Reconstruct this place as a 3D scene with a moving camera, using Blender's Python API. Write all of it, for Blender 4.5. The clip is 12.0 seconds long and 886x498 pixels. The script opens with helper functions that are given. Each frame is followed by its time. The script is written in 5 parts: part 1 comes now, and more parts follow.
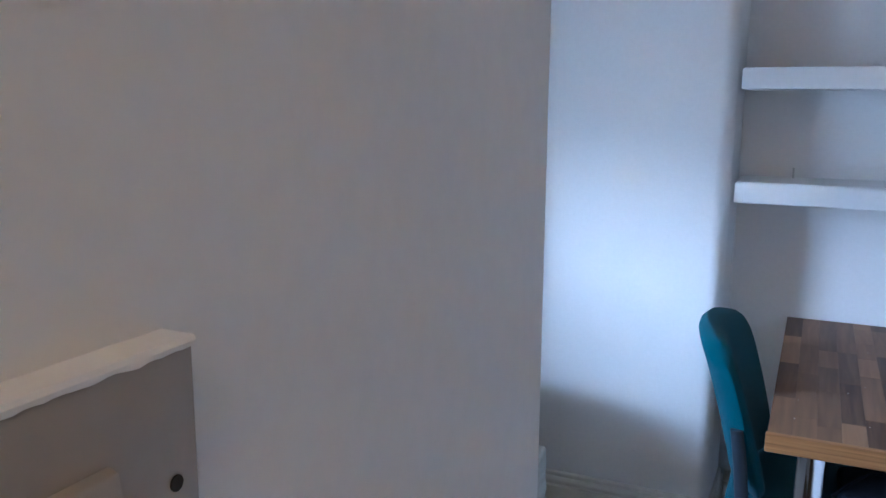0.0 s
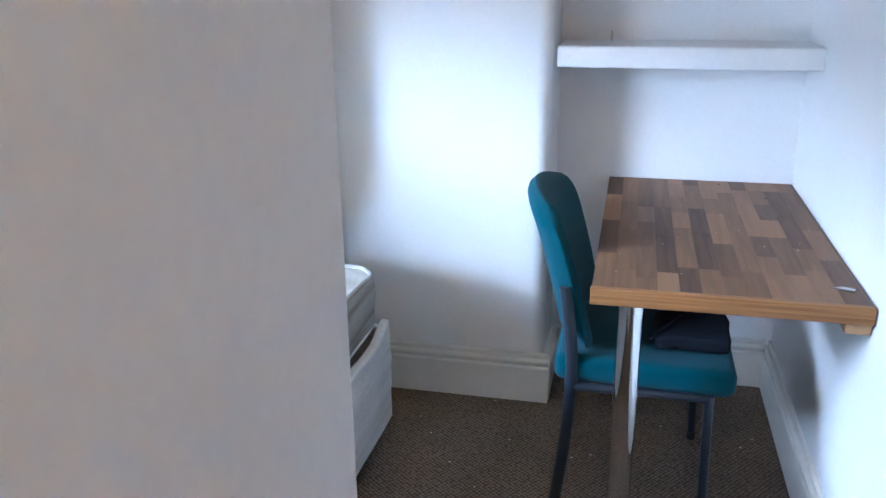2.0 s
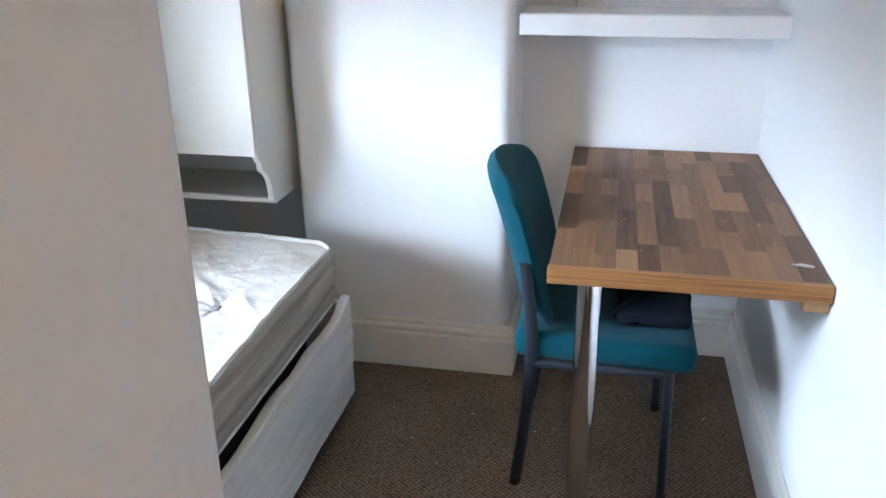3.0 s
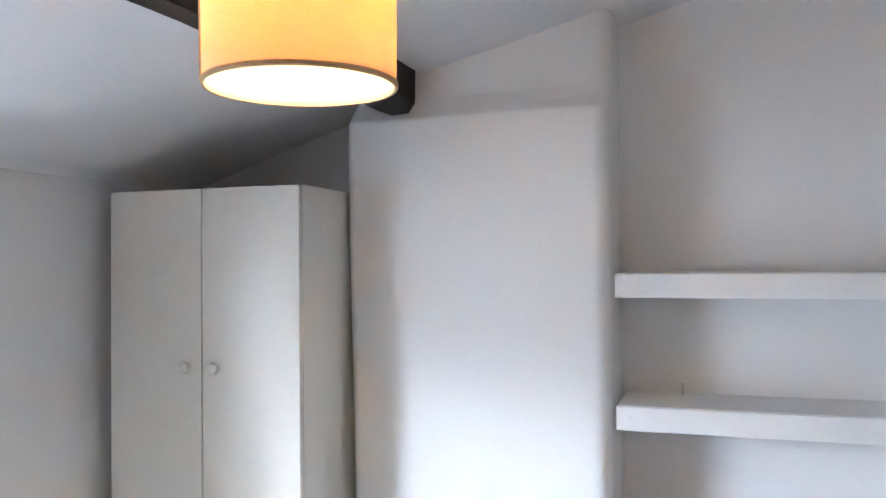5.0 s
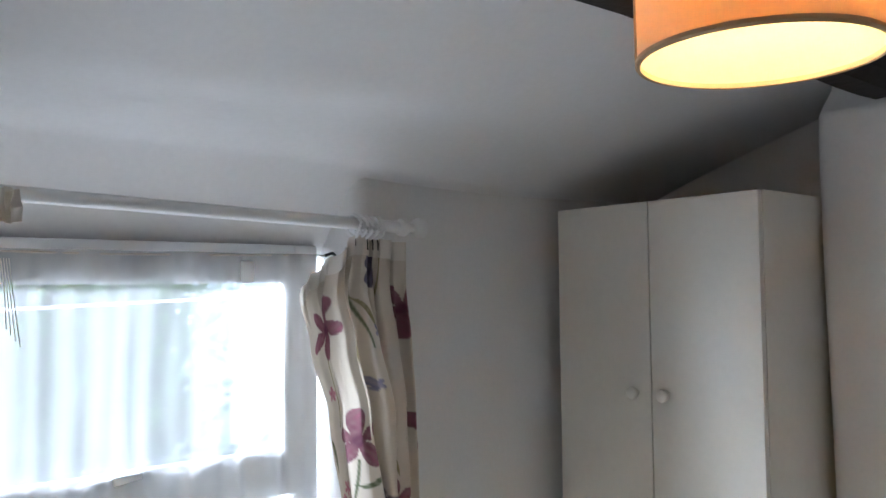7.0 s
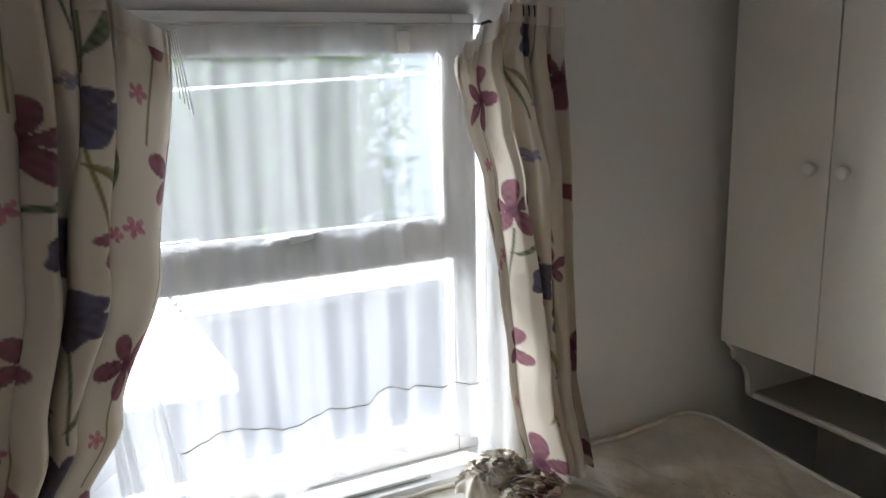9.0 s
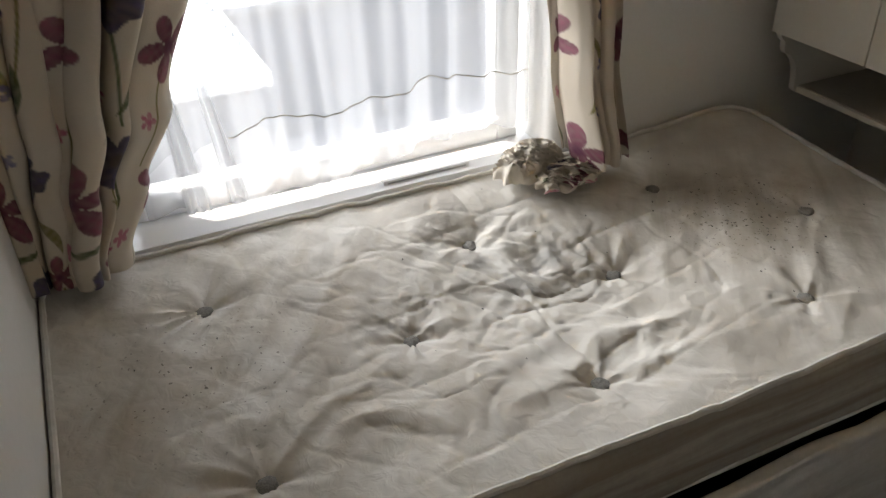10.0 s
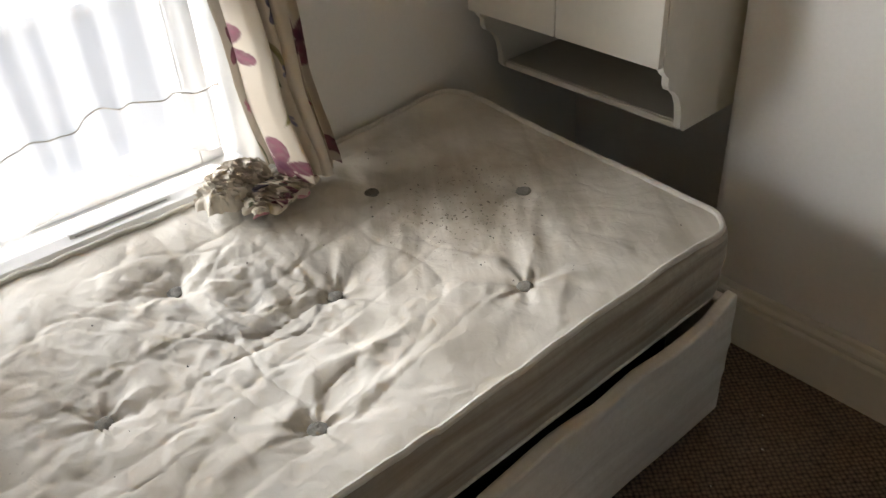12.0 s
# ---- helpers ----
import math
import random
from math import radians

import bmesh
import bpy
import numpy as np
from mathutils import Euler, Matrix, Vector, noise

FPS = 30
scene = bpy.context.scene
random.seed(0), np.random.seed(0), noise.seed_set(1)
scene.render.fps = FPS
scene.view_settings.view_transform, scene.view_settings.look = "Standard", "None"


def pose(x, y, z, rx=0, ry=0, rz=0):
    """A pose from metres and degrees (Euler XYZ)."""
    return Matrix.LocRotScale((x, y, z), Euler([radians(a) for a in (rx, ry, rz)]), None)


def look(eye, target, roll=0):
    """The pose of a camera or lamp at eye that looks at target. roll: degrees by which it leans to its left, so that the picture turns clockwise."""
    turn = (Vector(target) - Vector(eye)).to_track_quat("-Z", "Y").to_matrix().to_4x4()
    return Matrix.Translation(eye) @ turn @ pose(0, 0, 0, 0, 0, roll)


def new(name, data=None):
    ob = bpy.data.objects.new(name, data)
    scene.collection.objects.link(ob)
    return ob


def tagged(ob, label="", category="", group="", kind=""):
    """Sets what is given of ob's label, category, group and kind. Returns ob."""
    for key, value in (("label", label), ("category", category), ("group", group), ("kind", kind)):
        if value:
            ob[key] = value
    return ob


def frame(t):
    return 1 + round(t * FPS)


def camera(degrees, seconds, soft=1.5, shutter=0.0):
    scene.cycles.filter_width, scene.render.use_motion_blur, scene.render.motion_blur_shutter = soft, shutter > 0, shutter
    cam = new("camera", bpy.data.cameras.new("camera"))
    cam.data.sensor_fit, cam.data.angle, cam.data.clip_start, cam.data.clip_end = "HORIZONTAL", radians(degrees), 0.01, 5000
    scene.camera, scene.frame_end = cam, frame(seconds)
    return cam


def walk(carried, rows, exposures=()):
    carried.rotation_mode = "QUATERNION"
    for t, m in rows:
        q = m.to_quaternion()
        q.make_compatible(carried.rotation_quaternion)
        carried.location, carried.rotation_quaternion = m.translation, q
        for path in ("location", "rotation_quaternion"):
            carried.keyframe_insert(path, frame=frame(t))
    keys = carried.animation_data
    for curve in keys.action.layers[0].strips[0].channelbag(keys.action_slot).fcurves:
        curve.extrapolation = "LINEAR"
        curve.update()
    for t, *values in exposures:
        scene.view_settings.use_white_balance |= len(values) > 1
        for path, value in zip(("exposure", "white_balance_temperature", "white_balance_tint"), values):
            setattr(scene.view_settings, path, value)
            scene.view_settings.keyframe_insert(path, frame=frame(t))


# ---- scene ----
cam = camera(57.3, 12.0)
PATH = [
    (0, (0.236, -2.551, 1.437), (-0.589, -0.765, 1.076), 0.3),
    (0.5, (0.238, -2.551, 1.437), (-0.54, -0.745, 1.073), 0.5),
    (1, (0.243, -2.524, 1.428), (-0.4, -0.665, 1.065), -0.1),
    (1.5, (0.25, -2.529, 1.428), (-0.265, -0.649, 0.983), -0.6),
    (2, (0.249, -2.513, 1.427), (-0.188, -0.674, 0.773), -0.7),
    (2.5, (0.258, -2.491, 1.432), (-0.134, -0.685, 0.667), -0.7),
    (3, (0.292, -2.443, 1.449), (-0.09, -0.628, 0.703), -0.6),
    (3.5, (0.351, -2.348, 1.456), (-0.1, -0.487, 0.879), -0.4),
    (3.7, (0.37, -2.304, 1.477), (-0.128, -0.42, 1.025), -0.4),
    (5.3, (0.241, -2.028, 1.571), (-0.475, -0.162, 1.631), -0.7),
    (5.5, (0.225, -1.995, 1.57), (-0.562, -0.158, 1.632), -0.8),
    (6, (0.194, -1.923, 1.565), (-0.879, -0.237, 1.641), -0.8),
    (6.5, (0.182, -1.906, 1.566), (-1.161, -0.427, 1.655), -0.6),
    (7, (0.178, -1.917, 1.558), (-1.358, -0.64, 1.656), -0.6),
    (7.2, (0.198, -1.907, 1.558), (-1.408, -0.718, 1.656), -0.6),
    (8.8, (0.202, -1.866, 1.543), (-1.556, -0.955, 1.26), -1.1),
    (9, (0.202, -1.867, 1.539), (-1.54, -0.985, 1.107), -1.3),
    (9.5, (0.2, -1.874, 1.536), (-1.452, -1.092, 0.724), -1.4),
    (10, (0.205, -1.895, 1.516), (-1.322, -1.216, 0.418), -1.9),
    (10.5, (0.221, -1.891, 1.518), (-1.242, -1.258, 0.31), -2.5),
    (11, (0.253, -1.81, 1.52), (-1.198, -1.169, 0.302), -3.3),
    (11.5, (0.24, -1.708, 1.503), (-1.148, -0.94, 0.285), -4.2),
    (12, (0.192, -1.618, 1.499), (-1.081, -0.589, 0.349), -3.9),
]
EXPOSURES = [(0, 2.35, 4450, 10), (0.5, 2.85, 4300, 10), (1.5, 2.97, 4550, 10), (2.5, 3.08, 4950, 10), (3.7, 3.02, 5550, 11), (5.3, 2.88, 5450, 12), (6.4, 2.27, 5500, 11), (7.2, 1.9, 5850, 10), (8.8, 1.45, 6250, 10), (10.0, 1.2, 6900, 12), (10.5, 1.35, 6900, 13), (11, 1.47, 6900, 13), (12, 1.57, 7050, 12)]
walk(cam, [(t, look(eye, target, roll)) for t, eye, target, roll in PATH], EXPOSURES)

# ---- world and sun ----
world = bpy.data.worlds.new("sky")
scene.world = world
world.use_nodes = True
wn = world.node_tree.nodes
wl = world.node_tree.links
sky = wn.new("ShaderNodeTexSky")
sky.sky_type = "NISHITA"
sky.sun_disc = False
sky.sun_elevation = radians(70)
sky.sun_rotation = radians(226)
wl.new(sky.outputs[0], wn["Background"].inputs[0])
wn["Background"].inputs[1].default_value = 0.15
sun = new("sun", bpy.data.lights.new("sun", "SUN"))
sun.data.energy, sun.data.angle, sun.data.color = 4.4, radians(0.5), (1.0, 0.95, 0.88)
sun.matrix_world = look((-3, -4, 6), (-2.79, -3.80, 5.2))
# daylight that enters through the window, from the high sky in front of it and the open sky beside the yard


def skylight(name, size, energy, eye, target):
    ob = new(name, bpy.data.lights.new(name, "AREA"))
    ob.data.shape = "RECTANGLE"
    ob.data.size, ob.data.size_y = size
    ob.data.energy, ob.data.color = energy, (0.90, 0.95, 1.0)
    ob.data.spread = radians(140)
    ob.matrix_world = look(eye, target)


skylight("window_skylight_high", (11.0, 2.4), 820, (-8.9, -4.8, 3.95), (-1.5, -1.40, 2.0))
skylight("window_skylight_side", (6.0, 5.0), 235, (-6.6, -7.0, 2.0), (-1.5, -1.40, 1.2))

# ---- materials ----


def material(name, colour, rough=0.6, metal=0.0, grain=0.0, grain_scale=60.0, stain=0.0, stain_scale=3.0,
             bump=0.0, bump_scale=120.0, stain_colour=None, sheen=0.0):
    """A procedural surface: base colour varied by fine grain and broad stains, with fine relief."""
    m = bpy.data.materials.new(name)
    m.use_nodes = True
    n, l = m.node_tree.nodes, m.node_tree.links
    p = n["Principled BSDF"]
    p.inputs["Roughness"].default_value = rough
    p.inputs["Metallic"].default_value = metal
    p.inputs["Base Color"].default_value = (*colour, 1)
    if sheen:
        p.inputs["Sheen Weight"].default_value = sheen
    tex = n.new("ShaderNodeTexCoord")
    out = None

    def layer(scale, amount, dark, detail):
        nonlocal out
        t = n.new("ShaderNodeTexNoise")
        t.inputs["Scale"].default_value = scale
        t.inputs["Detail"].default_value = detail
        l.new(tex.outputs["Object"], t.inputs["Vector"])
        r = n.new("ShaderNodeMapRange")
        r.inputs[1].default_value, r.inputs[2].default_value = 0.35, 0.7
        r.inputs[3].default_value, r.inputs[4].default_value = 0.0, amount
        l.new(t.outputs["Fac"], r.inputs[0])
        x = n.new("ShaderNodeMix")
        x.data_type = "RGBA"
        l.new(r.outputs[0], x.inputs[0])
        if out is None:
            x.inputs[6].default_value = (*colour, 1)
        else:
            l.new(out, x.inputs[6])
        x.inputs[7].default_value = (*dark, 1)
        out = x.outputs[2]

    if stain:
        layer(stain_scale, stain, stain_colour or [c * 0.6 for c in colour], 5.0)
    if grain:
        layer(grain_scale, grain, [c * 0.45 for c in colour], 3.0)
    if out is not None:
        l.new(out, p.inputs["Base Color"])
    if bump:
        t = n.new("ShaderNodeTexNoise")
        t.inputs["Scale"].default_value = bump_scale
        t.inputs["Detail"].default_value = 4
        l.new(tex.outputs["Object"], t.inputs["Vector"])
        b = n.new("ShaderNodeBump")
        b.inputs["Strength"].default_value = bump
        b.inputs["Distance"].default_value = 0.004
        l.new(t.outputs["Fac"], b.inputs["Height"])
        l.new(b.outputs[0], p.inputs["Normal"])
    return m


M_WALL = material("wall_paint", (0.80, 0.79, 0.77), 0.55, grain=0.05, grain_scale=90, stain=0.10, stain_scale=2.2, bump=0.22, bump_scale=28)
M_CEIL = material("ceiling_paint", (0.80, 0.79, 0.78), 0.7, grain=0.05, grain_scale=70, stain=0.08, stain_scale=1.6, bump=0.3, bump_scale=14)
M_TRIM = material("cream_gloss", (0.74, 0.71, 0.64), 0.35, stain=0.15, stain_scale=7, grain=0.06, bump=0.08, bump_scale=40)
M_SHELF = material("white_board", (0.80, 0.79, 0.77), 0.4, stain=0.1, stain_scale=5, grain=0.05, bump=0.05)
M_CUP = material("cupboard_white", (0.74, 0.71, 0.64), 0.35, stain=0.12, stain_scale=4, grain=0.05, bump=0.06, bump_scale=60)
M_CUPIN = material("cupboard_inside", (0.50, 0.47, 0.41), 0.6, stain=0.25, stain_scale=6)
M_GAP = material("dark_gap", (0.02, 0.018, 0.015), 0.9)
M_SLOT = material("grey_slot", (0.38, 0.39, 0.41), 0.6)
M_TEAL = material("teal_wool", (0.005, 0.070, 0.095), 0.95, grain=0.5, grain_scale=420, stain=0.3, stain_scale=14, bump=0.6, bump_scale=500, sheen=0.08)
M_FRAME = material("slate_metal", (0.018, 0.024, 0.034), 0.42, grain=0.3, grain_scale=60, stain=0.3, stain_scale=20)
M_CHROME = material("chrome", (0.75, 0.75, 0.76), 0.09, metal=1.0, stain=0.2, stain_scale=10)
M_STEEL = material("dull_steel", (0.55, 0.54, 0.52), 0.35, metal=1.0)
M_NAVY = material("navy_cloth", (0.006, 0.008, 0.013), 0.8, grain=0.3, grain_scale=200, bump=0.4)
M_PVC = material("white_pvc", (0.82, 0.83, 0.84), 0.3, stain=0.1, stain_scale=6)
M_PLASTIC = material("switch_plastic", (0.34, 0.30, 0.255), 0.4, stain=0.25, stain_scale=30, grain=0.1)
M_PIPE = material("piping_tape", (0.70, 0.68, 0.62), 0.8, stain=0.4, stain_scale=12, grain=0.2, bump=0.3, bump_scale=300)
M_BUTTON = material("tuft_felt", (0.26, 0.25, 0.23), 0.95, grain=0.5, grain_scale=300, bump=0.8, bump_scale=400)
M_WOODRAW = material("raw_pine", (0.50, 0.31, 0.15), 0.7, grain=0.35, grain_scale=30)
M_BEAM = material("dark_beam", (0.022, 0.017, 0.014), 0.75, grain=0.5, grain_scale=40, stain=0.4, stain_scale=9, bump=0.9, bump_scale=30)
M_POLE = material("pole_white", (0.80, 0.80, 0.79), 0.35, stain=0.08)
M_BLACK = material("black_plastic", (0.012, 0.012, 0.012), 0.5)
M_WIRE = material("net_wire", (0.30, 0.27, 0.22), 0.6)

for cloth_stuff in (M_NAVY, M_TEAL):
    cloth_stuff.node_tree.nodes["Principled BSDF"].inputs["Specular IOR Level"].default_value = 0.15


def carpet_material():
    m = material("carpet", (0.15, 0.105, 0.072), 0.97)
    n, l = m.node_tree.nodes, m.node_tree.links
    p = n["Principled BSDF"]
    tex = n.new("ShaderNodeTexCoord")
    mp = n.new("ShaderNodeMapping")
    mp.inputs["Rotation"].default_value = (0, 0, radians(38))
    l.new(tex.outputs["Object"], mp.inputs[0])
    v = n.new("ShaderNodeTexVoronoi")
    v.inputs["Scale"].default_value = 88
    v.inputs["Randomness"].default_value = 0.3
    l.new(mp.outputs[0], v.inputs["Vector"])
    ns = n.new("ShaderNodeTexNoise")
    ns.inputs["Scale"].default_value = 4
    ns.inputs["Detail"].default_value = 6
    l.new(tex.outputs["Object"], ns.inputs["Vector"])
    ramp = n.new("ShaderNodeValToRGB")
    ramp.color_ramp.elements[0].color = (0.40, 0.285, 0.195, 1)
    ramp.color_ramp.elements[1].color = (0.026, 0.017, 0.011, 1)
    ramp.color_ramp.elements[0].position = 0.1
    ramp.color_ramp.elements[1].position = 0.75
    l.new(v.outputs["Distance"], ramp.inputs[0])
    x = n.new("ShaderNodeMix")
    x.data_type, x.blend_type = "RGBA", "MULTIPLY"
    x.inputs[0].default_value = 0.6
    l.new(ramp.outputs[0], x.inputs[6])
    l.new(ns.outputs["Fac"], x.inputs[7])
    l.new(x.outputs[2], p.inputs["Base Color"])
    b = n.new("ShaderNodeBump")
    b.invert = True
    b.inputs["Strength"].default_value = 0.9
    b.inputs["Distance"].default_value = 0.006
    l.new(v.outputs["Distance"], b.inputs["Height"])
    l.new(b.outputs[0], p.inputs["Normal"])
    return m


M_CARPET = carpet_material()


def wood_material(name, dark, light, per_object=True, stretch=(30, 2.2, 30)):
    """Wood with grain along y; each stave picks its own tone."""
    m = bpy.data.materials.new(name)
    m.use_nodes = True
    n, l = m.node_tree.nodes, m.node_tree.links
    p = n["Principled BSDF"]
    p.inputs["Roughness"].default_value = 0.5
    p.inputs["Specular IOR Level"].default_value = 0.3
    tex = n.new("ShaderNodeTexCoord")
    info = n.new("ShaderNodeObjectInfo")
    add = n.new("ShaderNodeVectorMath")
    add.operation = "MULTIPLY_ADD"
    mp = n.new("ShaderNodeMapping")
    mp.inputs["Scale"].default_value = stretch
    l.new(tex.outputs["Object"], mp.inputs[0])
    l.new(info.outputs["Random"], add.inputs[0])
    add.inputs[1].default_value = (37, 19, 11)
    l.new(mp.outputs[0], add.inputs[2])
    t = n.new("ShaderNodeTexNoise")
    t.inputs["Scale"].default_value = 1.6
    t.inputs["Detail"].default_value = 7
    t.inputs["Distortion"].default_value = 0.7
    l.new(add.outputs[0], t.inputs["Vector"])
    ramp = n.new("ShaderNodeValToRGB")
    ramp.color_ramp.elements[0].color = (*dark, 1)
    ramp.color_ramp.elements[1].color = (*light, 1)
    mixf = n.new("ShaderNodeMath")
    mixf.operation = "MULTIPLY_ADD"
    mixf.inputs[1].default_value = 0.80 if per_object else 0.0
    half = n.new("ShaderNodeMath")
    half.operation = "MULTIPLY_ADD"
    half.inputs[1].default_value = 0.62 if per_object else 1.1
    half.inputs[2].default_value = -0.20 if per_object else -0.05
    l.new(t.outputs["Fac"], half.inputs[0])
    l.new(info.outputs["Random"], mixf.inputs[0])
    l.new(half.outputs[0], mixf.inputs[2])
    l.new(mixf.outputs[0], ramp.inputs[0])
    l.new(ramp.outputs[0], p.inputs["Base Color"])
    b = n.new("ShaderNodeBump")
    b.inputs["Strength"].default_value = 0.12
    b.inputs["Distance"].default_value = 0.002
    l.new(t.outputs["Fac"], b.inputs["Height"])
    l.new(b.outputs[0], p.inputs["Normal"])
    return m


M_STAVE = wood_material("walnut_stave", (0.050, 0.023, 0.011), (0.33, 0.185, 0.092))
M_LIP = wood_material("pine_lipping", (0.060, 0.018, 0.006), (0.52, 0.26, 0.085), False, (2, 70, 170))
M_CORE = material("board_core", (0.13, 0.07, 0.04), 0.6, grain=0.3)


def fabric_material(name, colour=None):
    """Curtain cotton; without a colour of its own it shows the printed pattern that the cloth carries."""
    m = bpy.data.materials.new(name)
    m.use_nodes = True
    n, l = m.node_tree.nodes, m.node_tree.links
    p = n["Principled BSDF"]
    p.inputs["Roughness"].default_value = 0.8
    p.inputs["Sheen Weight"].default_value = 0.1
    uv = n.new("ShaderNodeUVMap")
    weave = n.new("ShaderNodeTexNoise")
    weave.inputs["Scale"].default_value = 300
    l.new(uv.outputs[0], weave.inputs["Vector"])
    b = n.new("ShaderNodeBump")
    b.inputs["Strength"].default_value = 0.25
    b.inputs["Distance"].default_value = 0.002
    l.new(weave.outputs["Fac"], b.inputs["Height"])
    l.new(b.outputs[0], p.inputs["Normal"])
    ink = n.new("ShaderNodeVertexColor" if colour is None else "ShaderNodeRGB")
    if colour is None:
        ink.layer_name = "print"
    else:
        ink.outputs[0].default_value = (*colour, 1)
    age = n.new("ShaderNodeTexNoise")
    age.inputs["Scale"].default_value = 5
    age.inputs["Detail"].default_value = 6
    l.new(uv.outputs[0], age.inputs["Vector"])
    r = n.new("ShaderNodeMapRange")
    for i, v in enumerate((0.35, 0.75, 0.0, 0.35), 1):
        r.inputs[i].default_value = v
    l.new(age.outputs["Fac"], r.inputs[0])
    x = n.new("ShaderNodeMix")
    x.data_type, x.blend_type = "RGBA", "MULTIPLY"
    l.new(r.outputs[0], x.inputs[0])
    l.new(ink.outputs[0], x.inputs[6])
    x.inputs[7].default_value = (0.80, 0.72, 0.60, 1)
    col = x.outputs[2]
    l.new(col, p.inputs["Base Color"])
    # cloth lets some light through
    tr = n.new("ShaderNodeBsdfTranslucent")
    l.new(col, tr.inputs[0])
    mix = n.new("ShaderNodeMixShader")
    mix.inputs[0].default_value = 0.08
    l.new(p.outputs[0], mix.inputs[1])
    l.new(tr.outputs[0], mix.inputs[2])
    l.new(mix.outputs[0], n["Material Output"].inputs[0])
    return m


M_FLORAL = fabric_material("floral_cotton")
M_LINING = fabric_material("curtain_heading", (0.70, 0.65, 0.575))

CREAM = (0.61, 0.545, 0.455)
PURPLE, MAGENTA, ROSE, LILAC, GREEN, OLIVE = (0.036, 0.030, 0.075), (0.14, 0.014, 0.05), (0.42, 0.07, 0.16), (0.12, 0.12, 0.26), (0.055, 0.085, 0.02), (0.17, 0.15, 0.03)
REPEAT_U, REPEAT_V, BLOOM = 0.44, 0.66, 1.15
# place in the repeat, radius, turn
LILIES = ((0.09, 0.47, 0.060, 0.3), (0.14, 0.20, 0.062, 1.0), (0.37, 0.05, 0.040, 2.1))
PANSIES = ((0.30, 0.54, 0.052, 0.2), (0.32, 0.26, 0.050, 1.3), (0.22, 0.02, 0.060, 0.8))
SPRIGS = ((0.27, 0.415, 0.021, 0.1), (0.285, 0.375, 0.020, 0.9), (0.235, 0.30, 0.018, 0.5), (0.05, 0.33, 0.020, 0.0), (0.06, 0.10, 0.022, 0.4), (0.03, 0.08, 0.017, 1.2))
LEAVES = ((0.345, 0.40, 0.060, 1.25), (0.255, 0.45, 0.045, 2.0), (0.16, 0.10, 0.040, 0.2), (0.20, 0.35, 0.05, 1.2), (0.02, 0.20, 0.05, 1.75), (0.36, 0.15, 0.05, 2.2))


